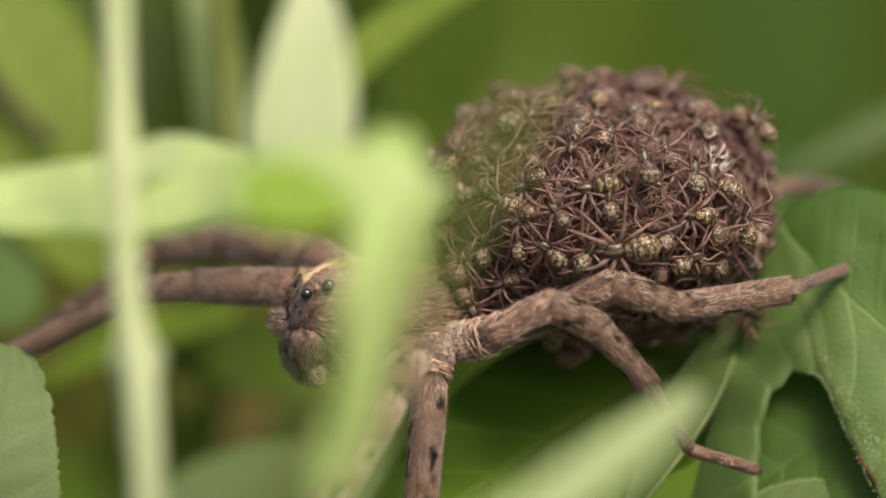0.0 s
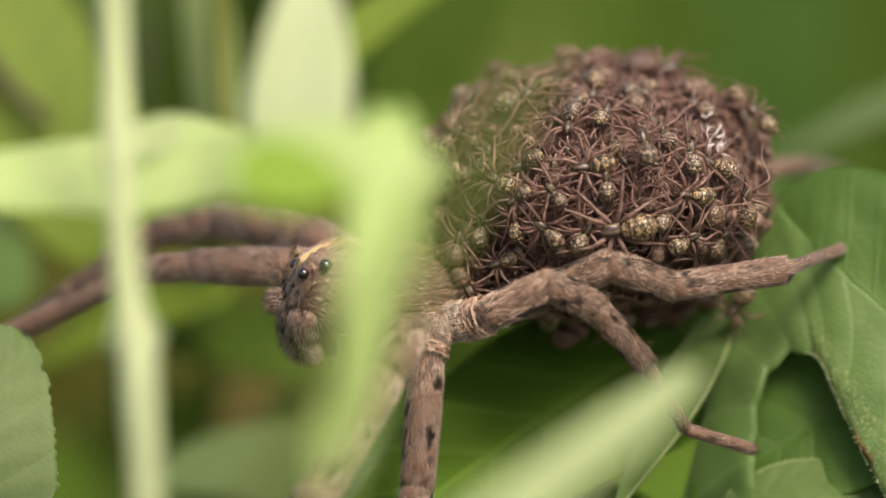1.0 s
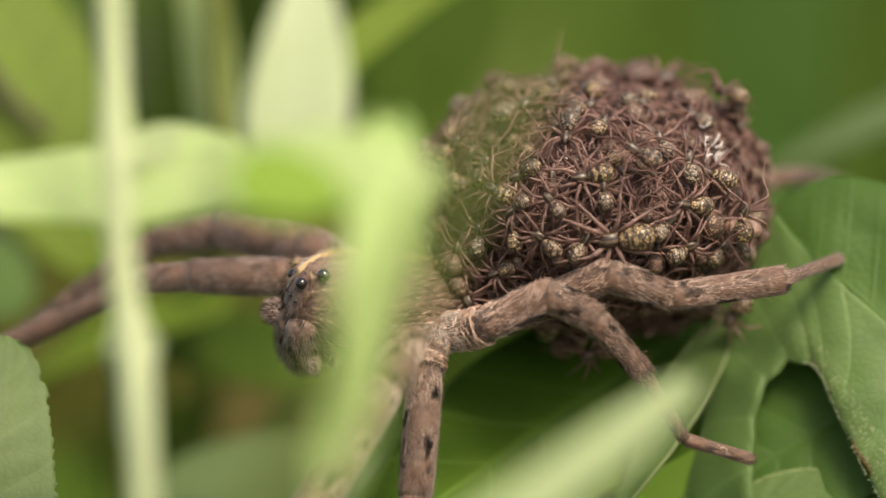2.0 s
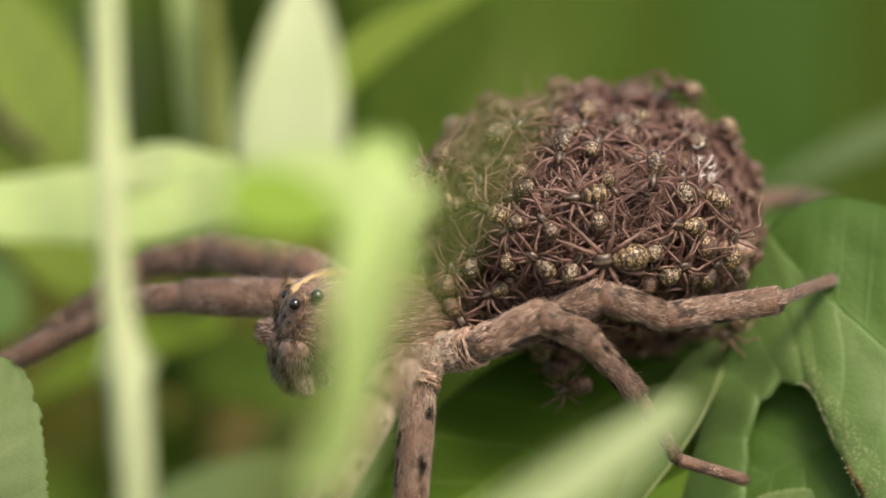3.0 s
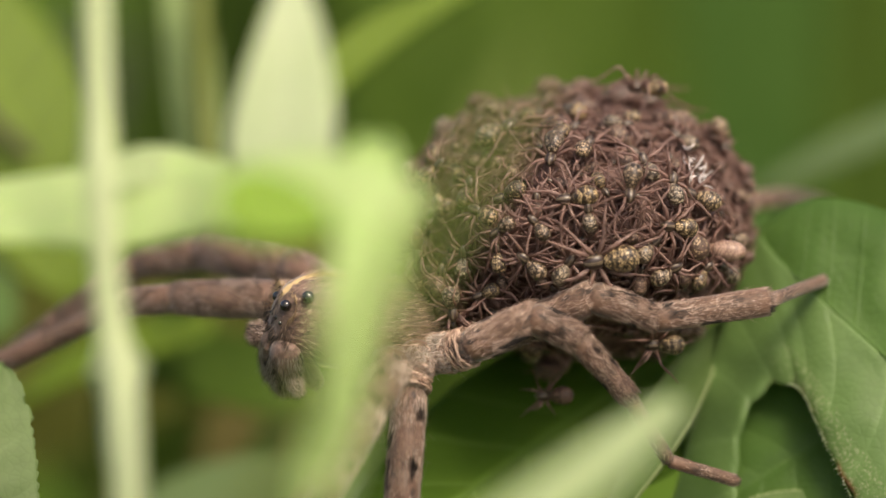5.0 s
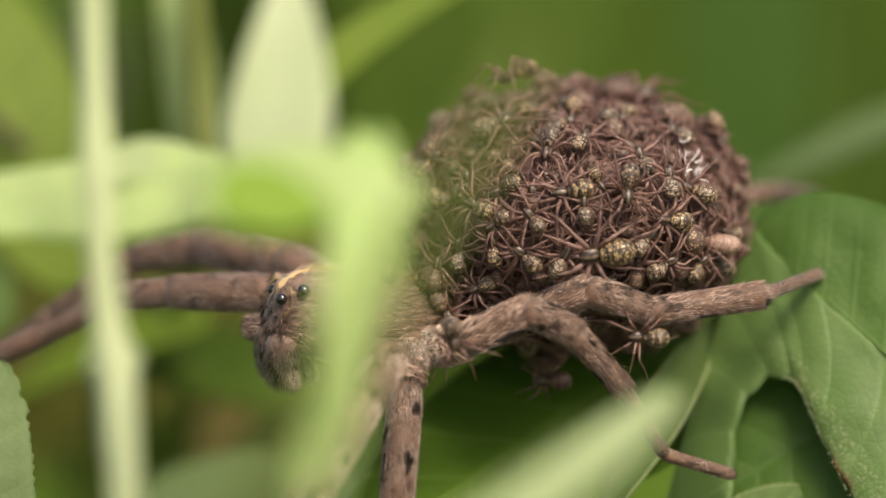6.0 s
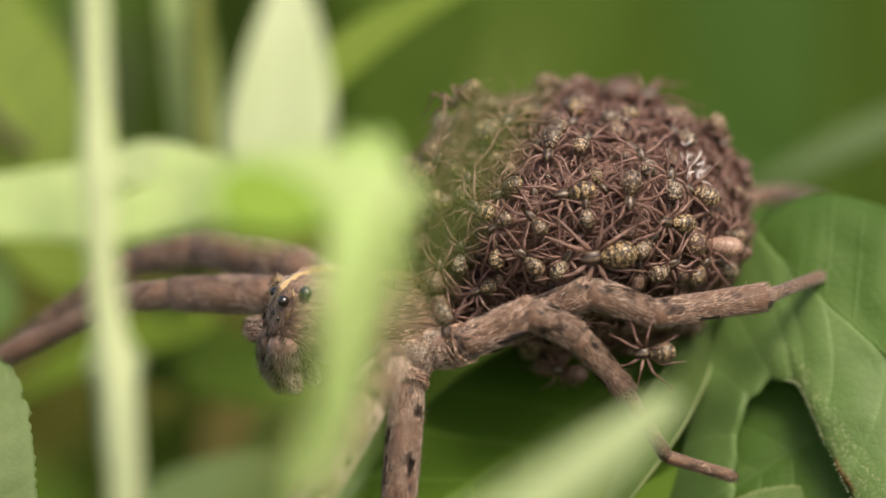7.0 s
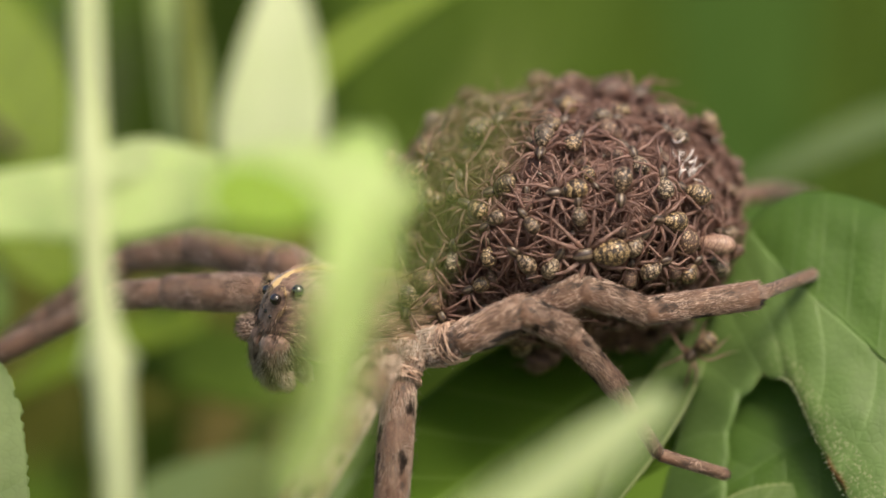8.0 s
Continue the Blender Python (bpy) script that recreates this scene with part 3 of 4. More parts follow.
def lobed_leaf():
    """The big leaf beside the load: a rib slanting down, two lobes below it with a rounded gap between them, and the half above the rib."""
    leaf = root("lobed_leaf", soil(26, -14), "large mid-green lobed leaf with pale veins and a worn toothed margin", "leaf")
    soft = lambda x: 1.3 * math.log1p(math.exp(x / 1.3))
    lean = lambda u, v: -0.2 - 0.42 * soft(11 + v) - 0.85 * soft(17.3 - u)
    gap = [((14.0, -12.6), (13.9, -9.2), (13.7, -5.6), (16.2, -5.47)), ((16.2, -5.47), (17.3, -5.4), (17.0, -7.4), (20.2, -12.6))]
    rib = [((10.6, -12.6), (12.2, -6.0), (13.6, -1.6), (14.9, 1.2)), ((14.9, 1.2), (17.0, -2.0), (22.0, -4.2), (27.0, -12.6))]
    part("lobe", lobe_mesh("lobe", gap, rib, lean, LEAF_WORN, tooth=0.10, teeth=90, seed=3, steps=220), leaf, Matrix(), "worn toothed lobe")
    rng = random.Random(8)
    verts, faces, slots = [], [], []
    spots = []
    for i in range(150):
        t = rng.random()
        p = bezier(*(Vector(q) for q in gap[1]), t)
        w = lean(p.x, p.y) - 0.15
        k = (250 - w) / 250
        out = way(-0.9, -0.35, 0.25)
        spots.append((at((p.x + rng.gauss(0, 0.03)) * k, p.y * k, w), out, way(-0.8, -0.6, 0.1)))
    hairs(verts, faces, slots, spots, rng, 0.20 * MM, 0.022 * MM, 0, 0.5)
    part("fringe", mesh_of("fringe", verts, faces, STEM_PALE, slots), leaf, Matrix(), "short pale bristles along the margin")
    crest = [((14.9, 1.2), (16.2, 3.4), (20.0, 4.0), (27.0, -2.0))]
    spine = [((14.9, 1.2), (17.0, -2.0), (22.0, -4.2), (27.0, -12.6))]
    part("lobe", lobe_mesh("lobe", crest, spine, lean, LEAF, seed=6), leaf, Matrix())
    bow = [at(26, -5, -13), at(27, -20, -14), soil(26, -14)]
    part("stem", mesh_of("stem", *tube(curve_points(*bow, 12), [0.9 * MM] * 12, 12), STEM_GREEN), leaf, Matrix())


lobed_leaf()

plant("broad_leaved_plant", "dull green toothed leaf standing upright beside a stem", soil(-24, -4),
      [([at(-21.10, -17.23, 0), soil(-24, -4)], [0.6, 1.0], STEM_GREEN)],
      [bl(at(-20.85, -17.73, 0), at(-20.68, -10.20, 0.5), at(-19.33, -4.28, -3), 7.2, LEAF_DULL, (0.15, 0.3, 1), shape=(0.62, 0.38), teeth=26, tooth=0.12, relief=0.07, n=170, m=20, wave=0.4, seed=11, nibble=0.3)])

plant("broad_leaved_plant", "deep green shaded leaves under the spider's body", soil(4, -20),
      [([at(14.63, -3.19, -18), at(13.86, -12.58, -24), soil(4, -20)], [0.6, 0.8, 1.2], STEM_GREEN)],
      [bl(at(15.97, -2.12, -18), at(6.11, -7.20, -5.5), at(-4.66, -14.80, -0.5), 10.5, LEAF_DARK, (-0.1, 0.8, 1), shape=(0.7, 0.6), relief=0.03, n=80, m=16, wave=0.6, seed=21),
       bl(at(12.23, -15.6, -7), at(5.59, -12.3, -9), at(-0.63, -10.0, -12), 4.6, LEAF_DARK, (0.1, 0.8, 1), shape=(0.75, 0.7), relief=0.04, n=80, m=14, seed=22),
       bl(at(0.99, -16.41, -24), at(-7.29, -8.80, -26), at(-14.85, -12.76, -28), 5.6, LEAF_DULL, (0.0, 0.8, 1), shape=(0.7, 0.6), seed=23),
       bl(at(-10.19, -2.91, -30), at(-15.23, -3.33, -30), at(-20.42, -7.02, -32), 2.8, LEAF_YELLOW, (0, 1, 1), shape=(0.7, 0.6), seed=24),
       bl(at(-4.66, -7.36, -34), at(-11.47, -3.38, -34), at(-18.86, -5.08, -34), 4.6, LEAF_MOSS, (0, 0.8, 1), shape=(0.7, 0.6), seed=25)])

# plants a little behind
plant("tall_herb", "yellow-green broad leaf and slim stalk, out of focus", soil(-12, -34),
      [([at(-10.85, 14.60, -25), at(-10.60, 8.86, -25), at(-10.38, 1.13, -26), at(-13.35, -3.50, -44), at(-16.86, -14.23, -60), soil(-12, -64)], [0.6, 0.62, 0.7, 0.8, 1.0, 1.2], STEM_GREEN)],
      [bl(at(-10.50, 3.20, -27), at(-11.10, 9.50, -28), at(-12.90, 21.0, -30), 2.7, LEAF_SOFT, (0, 0.4, 1), shape=(0.6, 0.5), seed=31),
       bl(at(-16.33, -1.66, -32), at(-20.42, 7.64, -32), at(-25.85, 18.05, -36), 8.8, LEAF_YELLOW, (0.2, 0.6, 1), shape=(0.8, 0.6), seed=32),
       bl(at(-7.18, 5.74, -22), at(-3.95, 10.99, -24), at(3.20, 13.83, -26), 2.3, LEAF_YELLOW, (0, 0.6, 1), shape=(0.7, 0.5), seed=33),
       bl(at(-20.27, -3.33, -30), at(-23.07, -0.81, -30), at(-26.43, 0.59, -30), 5.0, LEAF, (0, 0.8, 1), seed=34)])
plant("dead_stalk", "thin dark brown dead stalk, out of focus", soil(-34, -33),
      [([at(-19.3, 5.1, -31), at(-21.2, 6.9, -31), at(-26.5, 10.6, -32), at(-34.0, -6.89, -33), soil(-34, -33)], [0.35, 0.42, 0.5, 0.8, 0.9], STEM_BROWN)], [], "stalk")
plant("dead_leaf", "withered brown leaf hanging in the shade, out of focus", soil(-10, -48),
      [([at(-7.81, -5.89, -46), at(-6.68, -13.68, -48), soil(-10, -48)], [0.4, 0.5, 0.8], STEM_BROWN)],
      [bl(at(-7.81, -5.89, -46), at(-10.18, -8.26, -46), at(-11.37, -12.40, -46), 3.2, LEAF_BROWN, (0, 0.7, 1), seed=71)], "leaf")
plant("tall_herb", "green leaf with a pale upper side, out of focus", soil(30, -40),
      [([at(25.45, 5.99, -34), at(28.11, -7.46, -38), soil(30, -40)], [0.7, 0.8, 1.2], STEM_GREEN)],
      [bl(at(26.01, 7.60, -34), at(22.19, 6.50, -36), at(16.59, 3.30, -38), 3.0, LEAF_DULL, (0, 1, 0.8), shape=(0.6, 0.6), seed=41)])

# broad leaves far behind
BACK = (  # right, up, depth, width, length, lean, material
    (20, 6, -125, 74, 170, 8, LEAF_FAR), (4, 10, -95, 22, 120, -6, LEAF_MOSS), (-8, 8, -130, 16, 110, 12, LEAF_MOSS),
    (37, 10, -90, 14, 130, -4, LEAF_DARK), (10, -12, -90, 30, 70, 60, LEAF_DARK), (-22, -14, -100, 20, 80, -40, LEAF_DARK),
    (-34, 10, -120, 26, 110, 20, LEAF_DARK), (-16, -4, -70, 12, 60, 70, LEAF_OLIVE), (40, -6, -140, 30, 120, -20, LEAF_FAR), (-2, 22, -190, 40, 140, 80, LEAF_DARK), (19.8, 9, -90, 6, 130, 3, LEAF_MOSS))
for i, (u, v, w, wide, long, lean, mat) in enumerate(BACK):
    a = radians(lean)
    d = Vector((math.sin(a), math.cos(a)))
    k = (250 - w) / 250
    c = Vector((u * k, v * k))
    b0, b1 = c - d * long * 0.55, c + d * long * 0.55
    plant("tall_herb", "large green leaf in the blurred distance", soil(b0.x, w - 6),
          [([at(b0.x, b0.y, w), at(b0.x, -50, w - 3), soil(b0.x, w - 6)], [1.0, 1.2, 1.6], STEM_GREEN)],
          [bl(at(b0.x, b0.y, w), at(c.x, c.y, w + 14), at(b1.x, b1.y, w - 12), wide, mat, (0.2 * math.sin(i), 0.6, 1), shape=(0.75, 0.6), wave=2.5, seed=60 + i)],
          group="distant leaves")


# ---- the wolf spider ----
def segment(name, p0, p1, radii, parent, rng, bow=0.0, hair=150, label="", grey=0.12, fleece=None, skin=None, lift=0.06):
    """One leg segment from p0 to p1: a rounded bar with lying hair. radii in mm at start, middle and end."""
    axis = p1 - p0
    length = axis.length
    n, sides = 16, 18
    pts, rr = [], []
    for i in range(n + 1):
        s = i / n
        r = (radii[0] * (1 - s) * (1 - 2 * s) + radii[1] * 4 * s * (1 - s) + radii[2] * s * (2 * s - 1)) * MM
        e = min(1.0, min(s, 1 - s) * length / (0.75 * r) + 0.02)
        r *= math.sqrt(max(0.05, 1 - (1 - e) ** 2))
        pts.append(Vector((bow * MM * 4 * s * (1 - s), 0, length * s)))
        rr.append(r)
    verts, faces = tube(pts, rr, sides)
    for v in verts:
        q = v * 900
        v += Vector((v.x, v.y, 0)) * 0.10 * noise.noise(Vector((q.x, q.y, q.z * 0.6)))
    slots = [0] * len(faces)
    spots, dark, long_hair = [], [], []
    area = length / MM * 6.3 * max(radii)
    for i in range(int(area * hair)):
        s = rng.random() ** 0.95
        a = rng.uniform(0, 2 * math.pi)
        k = min(n - 1, int(s * n))
        f = s * n - k
        r = rr[k] * (1 - f) + rr[k + 1] * f
        c = pts[k].lerp(pts[k + 1], f)
        nn = Vector((math.cos(a), math.sin(a), 0))
        spot = (c + nn * r * 0.98, nn, Vector((0, 0, 1)))
        u = rng.random()
        clump = noise.noise(Vector((math.cos(a) * 1.5, math.sin(a) * 1.5, s * length / MM * 1.3 + area)))
        patch = min(1.0, max(0.0, (clump - 0.20) / 0.10)) * min(1.0, 4.5 * grey)
        u = 0.97 if u < 0.86 * patch else u
        if u < 0.97 - 0.45 * grey:
            spots.append(spot)
        elif u < 0.98:
            dark.append(spot)
        else:
            long_hair.append(spot)
    fur = min(0.38, 0.5 * max(radii)) * MM
    hairs(verts, faces, slots, spots, rng, fur, 0.0115 * MM, 1, lift + 0.04)
    hairs(verts, faces, slots, dark, rng, fur * 0.9, 0.018 * MM, 2, lift + 0.02)
    hairs(verts, faces, slots, long_hair, rng, fur * 1.5, 0.006 * MM, 1, 0.45)
    me = mesh_of(name, verts, faces, [skin or LEG, fleece or HAIR, HAIR_DARK], slots)
    m = Matrix.Translation(p0) @ frame_of(axis, NEAR).to_4x4()
    return part(name, me, parent, m, label)


FULL_LEG = ("coxa", "trochanter", "femur", "patella", "tibia", "metatarsus", "tarsus")
LEG_PARTS = ("coxa", "femur", "patella", "tibia", "metatarsus", "tarsus")


def spider_leg(parent, joints, radii, rng, names=LEG_PARTS, hair=290, grey=0.22, fleece=None):
    """joints: places from hip to claw; radii in mm at each joint."""
    leg = new("leg")
    leg.empty_display_size = 0.001
    leg.parent = parent
    leg.matrix_basis = placed(parent).inverted() @ Matrix.Translation(joints[0])
    for i, name in enumerate(names[: len(joints) - 1]):
        a, b = joints[i], joints[i + 1]
        d = (b - a).normalized()
        first = radii[i][1] if isinstance(radii[i], tuple) else radii[i]
        last = radii[i + 1][0] if isinstance(radii[i + 1], tuple) else radii[i + 1]
        lap = min(first, last) * 0.45 * MM
        mid = 0.5 * (first + last) * {"femur": 1.08, "coxa": 1.06, "patella": 1.05, "tibia": 0.94}.get(name, 0.97)
        pale = name == "coxa" and "trochanter" in names
        segment(name, a - d * lap, b + d * lap, (first, mid, last), leg, rng, bow=0.12, hair=hair,
                grey=0.03 if pale else 0.7 if name == "trochanter" else grey, fleece=HAIR_PALE if pale else fleece)
        if pale or (name == "trochanter"):
            curls(leg, a, b, max(first, last), rng)
    return leg


def curls(leg, a, b, r, rng):
    """Pale curled locks that lie round the hip of a leg in rows."""
    axis = b - a
    turn = frame_of(axis, NEAR)
    verts, faces = [], []
    for row in range(3):
        for i in range(80):
            s = (row + 0.5 + rng.uniform(-0.24, 0.24)) / 3
            start, sweep = rng.uniform(-3.0, 2.6), rng.uniform(0.4, 0.9)
            high, skew = rng.uniform(-0.02, 0.13), rng.gauss(0, 0.10)
            pts = []
            for k in range(6):
                f = k / 5
                ang = start + sweep * f
                out = (r + 0.01 + high * math.sin(math.pi * f)) * MM
                pts.append(a + axis * (s + 0.16 * math.sin(math.pi * f) + skew * f - 0.08) + turn @ Vector((math.cos(ang) * out, math.sin(ang) * out, 0)))
            v, f = tube(pts, [w * MM for w in (0.012, 0.018, 0.019, 0.017, 0.013, 0.005)], 4)
            k = len(verts)
            verts += v
            faces += [tuple(k + j for j in q) for q in f]
    m = Matrix.Translation(a)
    part("hair_tuft", mesh_of("hair_tuft", [v - a for v in verts], faces, HAIR_TAN), leg, m, "curled pale pinkish hair")


def carapace(parent, m, rng):
    """The front body: long, blunt at the face, with a raised head and a golden band along its middle."""
    verts, faces, rings, around = [], [], 28, 36
    pw = lambda c, e: math.copysign(abs(c) ** e, c)
    for i in range(rings + 1):
        lat = -math.pi / 2 + math.pi * i / rings
        for k in range(around):
            lon = 2 * math.pi * k / around
            x = 4.0 * pw(math.sin(lat), 0.75)
            y = 2.8 * pw(math.cos(lat), 0.7) * math.cos(lon)
            z = 2.35 * pw(math.cos(lat), 0.6) * math.sin(lon)
            head = max(0.0, min(1.0, (x - 0.2) / 2.4))
            y *= 1 - 0.42 * head * head
            z = z * (1 + 0.10 * head) + 0.25 * head if z > 0 else z * 0.7
            verts.append(Vector((x, y, z)) * MM)
    for i in range(rings):
        for k in range(around):
            a, b = i * around + k, i * around + (k + 1) % around
            faces.append((a, b, b + around, a + around))
    slots = [0] * len(faces)
    lie = Vector((-1, 0, 0))
    plain, gold, dark = [], [], []
    base = list(verts)
    for i in range(16000):
        j = rng.randrange(around, len(base) - around)
        p = base[j].lerp(base[j - 1 if j % around else j + around - 1], rng.random()).lerp(base[j + around if j + around < len(base) else j], rng.random())
        nn = Vector((p.x / 16, p.y / 7, p.z / 3.4)).normalized()
        q = p / MM
        band = (abs(q.y) < 0.17 and q.z > 0.8) or (abs(abs(q.y) - 2.35 * (1 - 0.35 * max(0, q.x / 4))) < 0.3 and -0.5 < q.z < 0.5)
        (gold if band and rng.random() < 0.95 else dark if rng.random() < 0.12 else plain).append((p, nn, lie))
    for i in range(900):
        x = rng.uniform(-3.4, 3.35)
        head = max(0.0, min(1.0, (x - 0.2) / 2.4))
        z = 2.35 * (1 - abs(x / 4) ** 2.67) ** 0.3 * (1 + 0.10 * head) + 0.25 * head
        gold.append((Vector((x, rng.gauss(0, 0.07), z - 0.03)) * MM, Vector((0.1, 0, 1)), lie))
    for i in range(900):
        y, z = rng.uniform(-1.4, 1.4), rng.uniform(-1.5, 1.9)
        if math.hypot(abs(y) - 0.72, z - 1.25) < 0.62 or math.hypot(abs(y) - 0.4, z - 0.42) < 0.35:
            continue
        (dark if rng.random() < 0.5 else plain).append((Vector((4.0 - 0.18 * y * y - 0.06 * max(0, z) ** 2, y, z)) * MM, Vector((0.95, 0.2 * y, 0.1)).normalized(), Vector((0.1, 0.3 * y, -1))))
    for i in range(330):
        a, y0 = rng.uniform(0, 6.283), rng.choice((-0.72, 0.72))
        gold.append((Vector((3.55 - 0.1 * math.sin(a), y0 + 0.38 * math.cos(a) * rng.uniform(0.9, 1.2), 1.25 + 0.38 * math.sin(a) * rng.uniform(0.9, 1.2))) * MM,
                     Vector((0.9, math.cos(a) * 0.3, 0.3 * math.sin(a))).normalized(), Vector((0.1, math.cos(a), math.sin(a)))))
    hairs(verts, faces, slots, plain, rng, 0.42 * MM, 0.012 * MM, 1, 0.25)
    hairs(verts, faces, slots, dark, rng, 0.45 * MM, 0.018 * MM, 2, 0.3)
    hairs(verts, faces, slots, gold, rng, 0.42 * MM, 0.020 * MM, 3, 0.25)
    return part("carapace", mesh_of("carapace", verts, faces, [CARAPACE, HAIR_TAN, HAIR_DARK, HAIR_GOLD], slots), parent, m, "hairy grey-brown carapace with golden bands")


def ball_mesh(name, radii, mat, rings=14, around=20):
    verts = [Vector((0, 0, -radii[2]))]
    faces = []
    for i in range(1, rings):
        lat = -math.pi / 2 + math.pi * i / rings
        for k in range(around):
            lon = 2 * math.pi * k / around
            verts.append(Vector((radii[0] * math.cos(lat) * math.cos(lon), radii[1] * math.cos(lat) * math.sin(lon), radii[2] * math.sin(lat))))
    verts.append(Vector((0, 0, radii[2])))
    for k in range(around):
        faces.append((0, 1 + (k + 1) % around, 1 + k))
        faces.append((len(verts) - 1, len(verts) - 1 - around + k, len(verts) - 1 - around + (k + 1) % around))
    for i in range(rings - 2):
        for k in range(around):
            a, b = 1 + i * around + k, 1 + i * around + (k + 1) % around
            faces.append((a, b, b + around, a + around))
    return mesh_of(name, verts, faces, mat)


def boxy(d):
    """Turns a direction into a point of a slightly boxy unit ball."""
    return d / (abs(d.x) ** 2.15 + abs(d.y) ** 2.15 + abs(d.z) ** 2.15) ** (1 / 2.15)


STAGE = Matrix((RIGHT, UP, NEAR)).transposed()
BALL = (7.05, 1.65, -8.2)  # middle of the load of young, stage millimetres
CORE = (7.7, 5.68, 8.8)
SPILL, SPREAD = (1.9, -1.7, -4.0), (2.3, 1.5, 2.4)  # where the young crowd down to the hips


def wolf_spider():
    rng = random.Random(5)
    sp = root("wolf_spider", at(2, -9, -3), "large hairy grey-brown wolf spider carrying her young on her back", "spider")
    ahead = way(-0.906, 0.0, 0.423)
    side = UP.cross(ahead).normalized()
    top = ahead.cross(side)
    m = Matrix.Translation(at(-3.05, -2.97, -2.0)) @ Matrix((ahead, side, top)).transposed().to_4x4() @ pose(0, 0, 0, -24, 0, 0)
    carapace(sp, m, rng)
    for x, y, z, r in ((3.80, 0.60, 1.35, 0.27), (3.72, -0.55, 1.28, 0.24), (2.99, 1.00, 1.93, 0.30), (2.85, -1.15, 1.45, 0.28),
                       (3.96, 0.22, 0.62, 0.10), (3.92, -0.20, 0.62, 0.10), (3.90, 0.58, 0.50, 0.10), (3.86, -0.56, 0.50, 0.10)):
        part("eye", ball_mesh("eye", (r * MM, r * MM, r * MM), EYE, 12, 16), sp, m @ pose(x * MM, y * MM, z * MM), "glossy black eye")
    for y in (0.62, -0.62):
        a = m @ Vector((3.5 * MM, y * MM, -0.2 * MM))
        b = m @ Vector((3.0 * MM, y * 0.8 * MM, -2.9 * MM))
        segment("chelicera", a, b, (0.62, 0.74, 0.40), sp, rng, bow=0.2, hair=230, grey=0.15, fleece=HAIR_PALE, skin=JAW, lift=0.3, label="grey hairy chelicera")
    for near in (1, -1):  # each palp reaches forward, then hangs down beside the jaws
        hip = m @ Vector((3.1 * MM, near * 0.95 * MM, -0.9 * MM))
        out = Vector((0, 0, 0)) if near > 0 else way(0.35, 0.15, -0.9) * 2.2 * MM
        knee, low, tip = at(-7.75, -3.20, -1.6) + out, at(-6.15, -4.75, -0.8) + out, at(-5.40, -5.95, -0.4) + out
        palp = new("palp")
        palp.empty_display_size = 0.001
        palp.parent = sp
        palp.matrix_basis = placed(sp).inverted() @ Matrix.Translation(hip)
        segment("femur", at(-5.6, -3.3, -1.4) + out, knee, (0.48, 0.58, 0.50), palp, rng, hair=240, lift=0.3, grey=0.25)
        segment("tibia", at(-6.75, -3.45, -0.9) + out, low, (0.40, 0.50, 0.46), palp, rng, hair=300, lift=0.42, grey=0.2)
        segment("tarsus", at(-6.45, -4.25, -0.8) + out, tip, (0.44, 0.47, 0.22), palp, rng, hair=340, lift=0.42, grey=0.08, fleece=HAIR_PALE)
    for joints, radii, names in (
        ([at(0.30, -4.19, -0.9), at(1.45, -4.03, 0), at(2.10, -3.79, 0.5), at(4.87, -2.46, 1.5), at(6.86, -3.50, 1.5), at(9.06, -5.95, 1), at(10.93, -8.90, -0.8), at(14.02, -9.86, -2.2)], (0.8, 0.84, (0.70, 0.78), (0.70, 0.74), 0.66, (0.54, 0.36), 0.31, 0.29), FULL_LEG),
        ([at(1.68, -3.84, -4), at(3.43, -3.43, -2.4), at(7.52, -1.57, 0.9), at(10.27, -2.57, 0.7), at(15.25, -1.83, 0), at(18.16, -0.89, -5)], (0.78, 0.74, (0.70, 0.74), (0.60, 0.66), (0.66, 0.33), 0.28), LEG_PARTS),
        ([at(-0.20, -4.13, -0.5), at(-0.45, -5.12, 0.4), at(-0.55, -5.66, 0.6), at(-0.99, -11.41, 1.4), at(-1.39, -13.64, 1.5), at(-2.10, -19.98, 0), at(-2.38, -24.77, -3)], (0.8, 0.84, 0.76, 0.72, 0.74, 0.6, 0.4), FULL_LEG),
        ([at(-1.21, -4.41, 3.5), at(-2.30, -6.35, 5), at(-5.06, -11.11, 8), at(-6.36, -13.23, 9), at(-8.88, -19.01, 6), at(-9.56, -23.88, 1)], (0.9, 0.92, 0.9, 0.85, 0.6, 0.4), LEG_PARTS),
        ([at(-4.42, -2.21, -4), at(-6.49, -1.70, -3.6), at(-11.07, -1.66, -5), at(-13.47, -1.87, -6), at(-21.08, -5.54, -9), at(-26.62, -9.07, -10)], (0.9, 0.86, (0.72, 0.66), (0.60, 0.56), (0.56, 0.42), 0.4), LEG_PARTS),
        ([at(-3.69, -1.64, -6), at(-6.00, -0.25, -7.5), at(-10.11, 0.50, -10), at(-12.95, -0.05, -11), at(-16.61, -2.62, -12), at(-20.6, -5.35, -15)], (0.95, 0.95, 0.88, 0.7, 0.55, 0.4), LEG_PARTS),
        ([at(10.45, -0.50, -14), at(13.67, 1.88, -15), at(15.64, 2.86, -15), at(17.52, 3.02, -17), at(19.83, 2.66, -27)], (0.7, 0.55, 0.42, 0.38, 0.3), LEG_PARTS),
    ):
        # paler hair lights the shaded front legs and the legs that hang down
        front = joints[1].x < -0.004 and joints[0].y > 0
        spider_leg(sp, joints, radii, rng, names, grey=0.10 if front else 0.22, fleece=HAIR_FAWN_LIT if front else HAIR_CREAM_LIT if joints[-1].z < 0.06 else None)
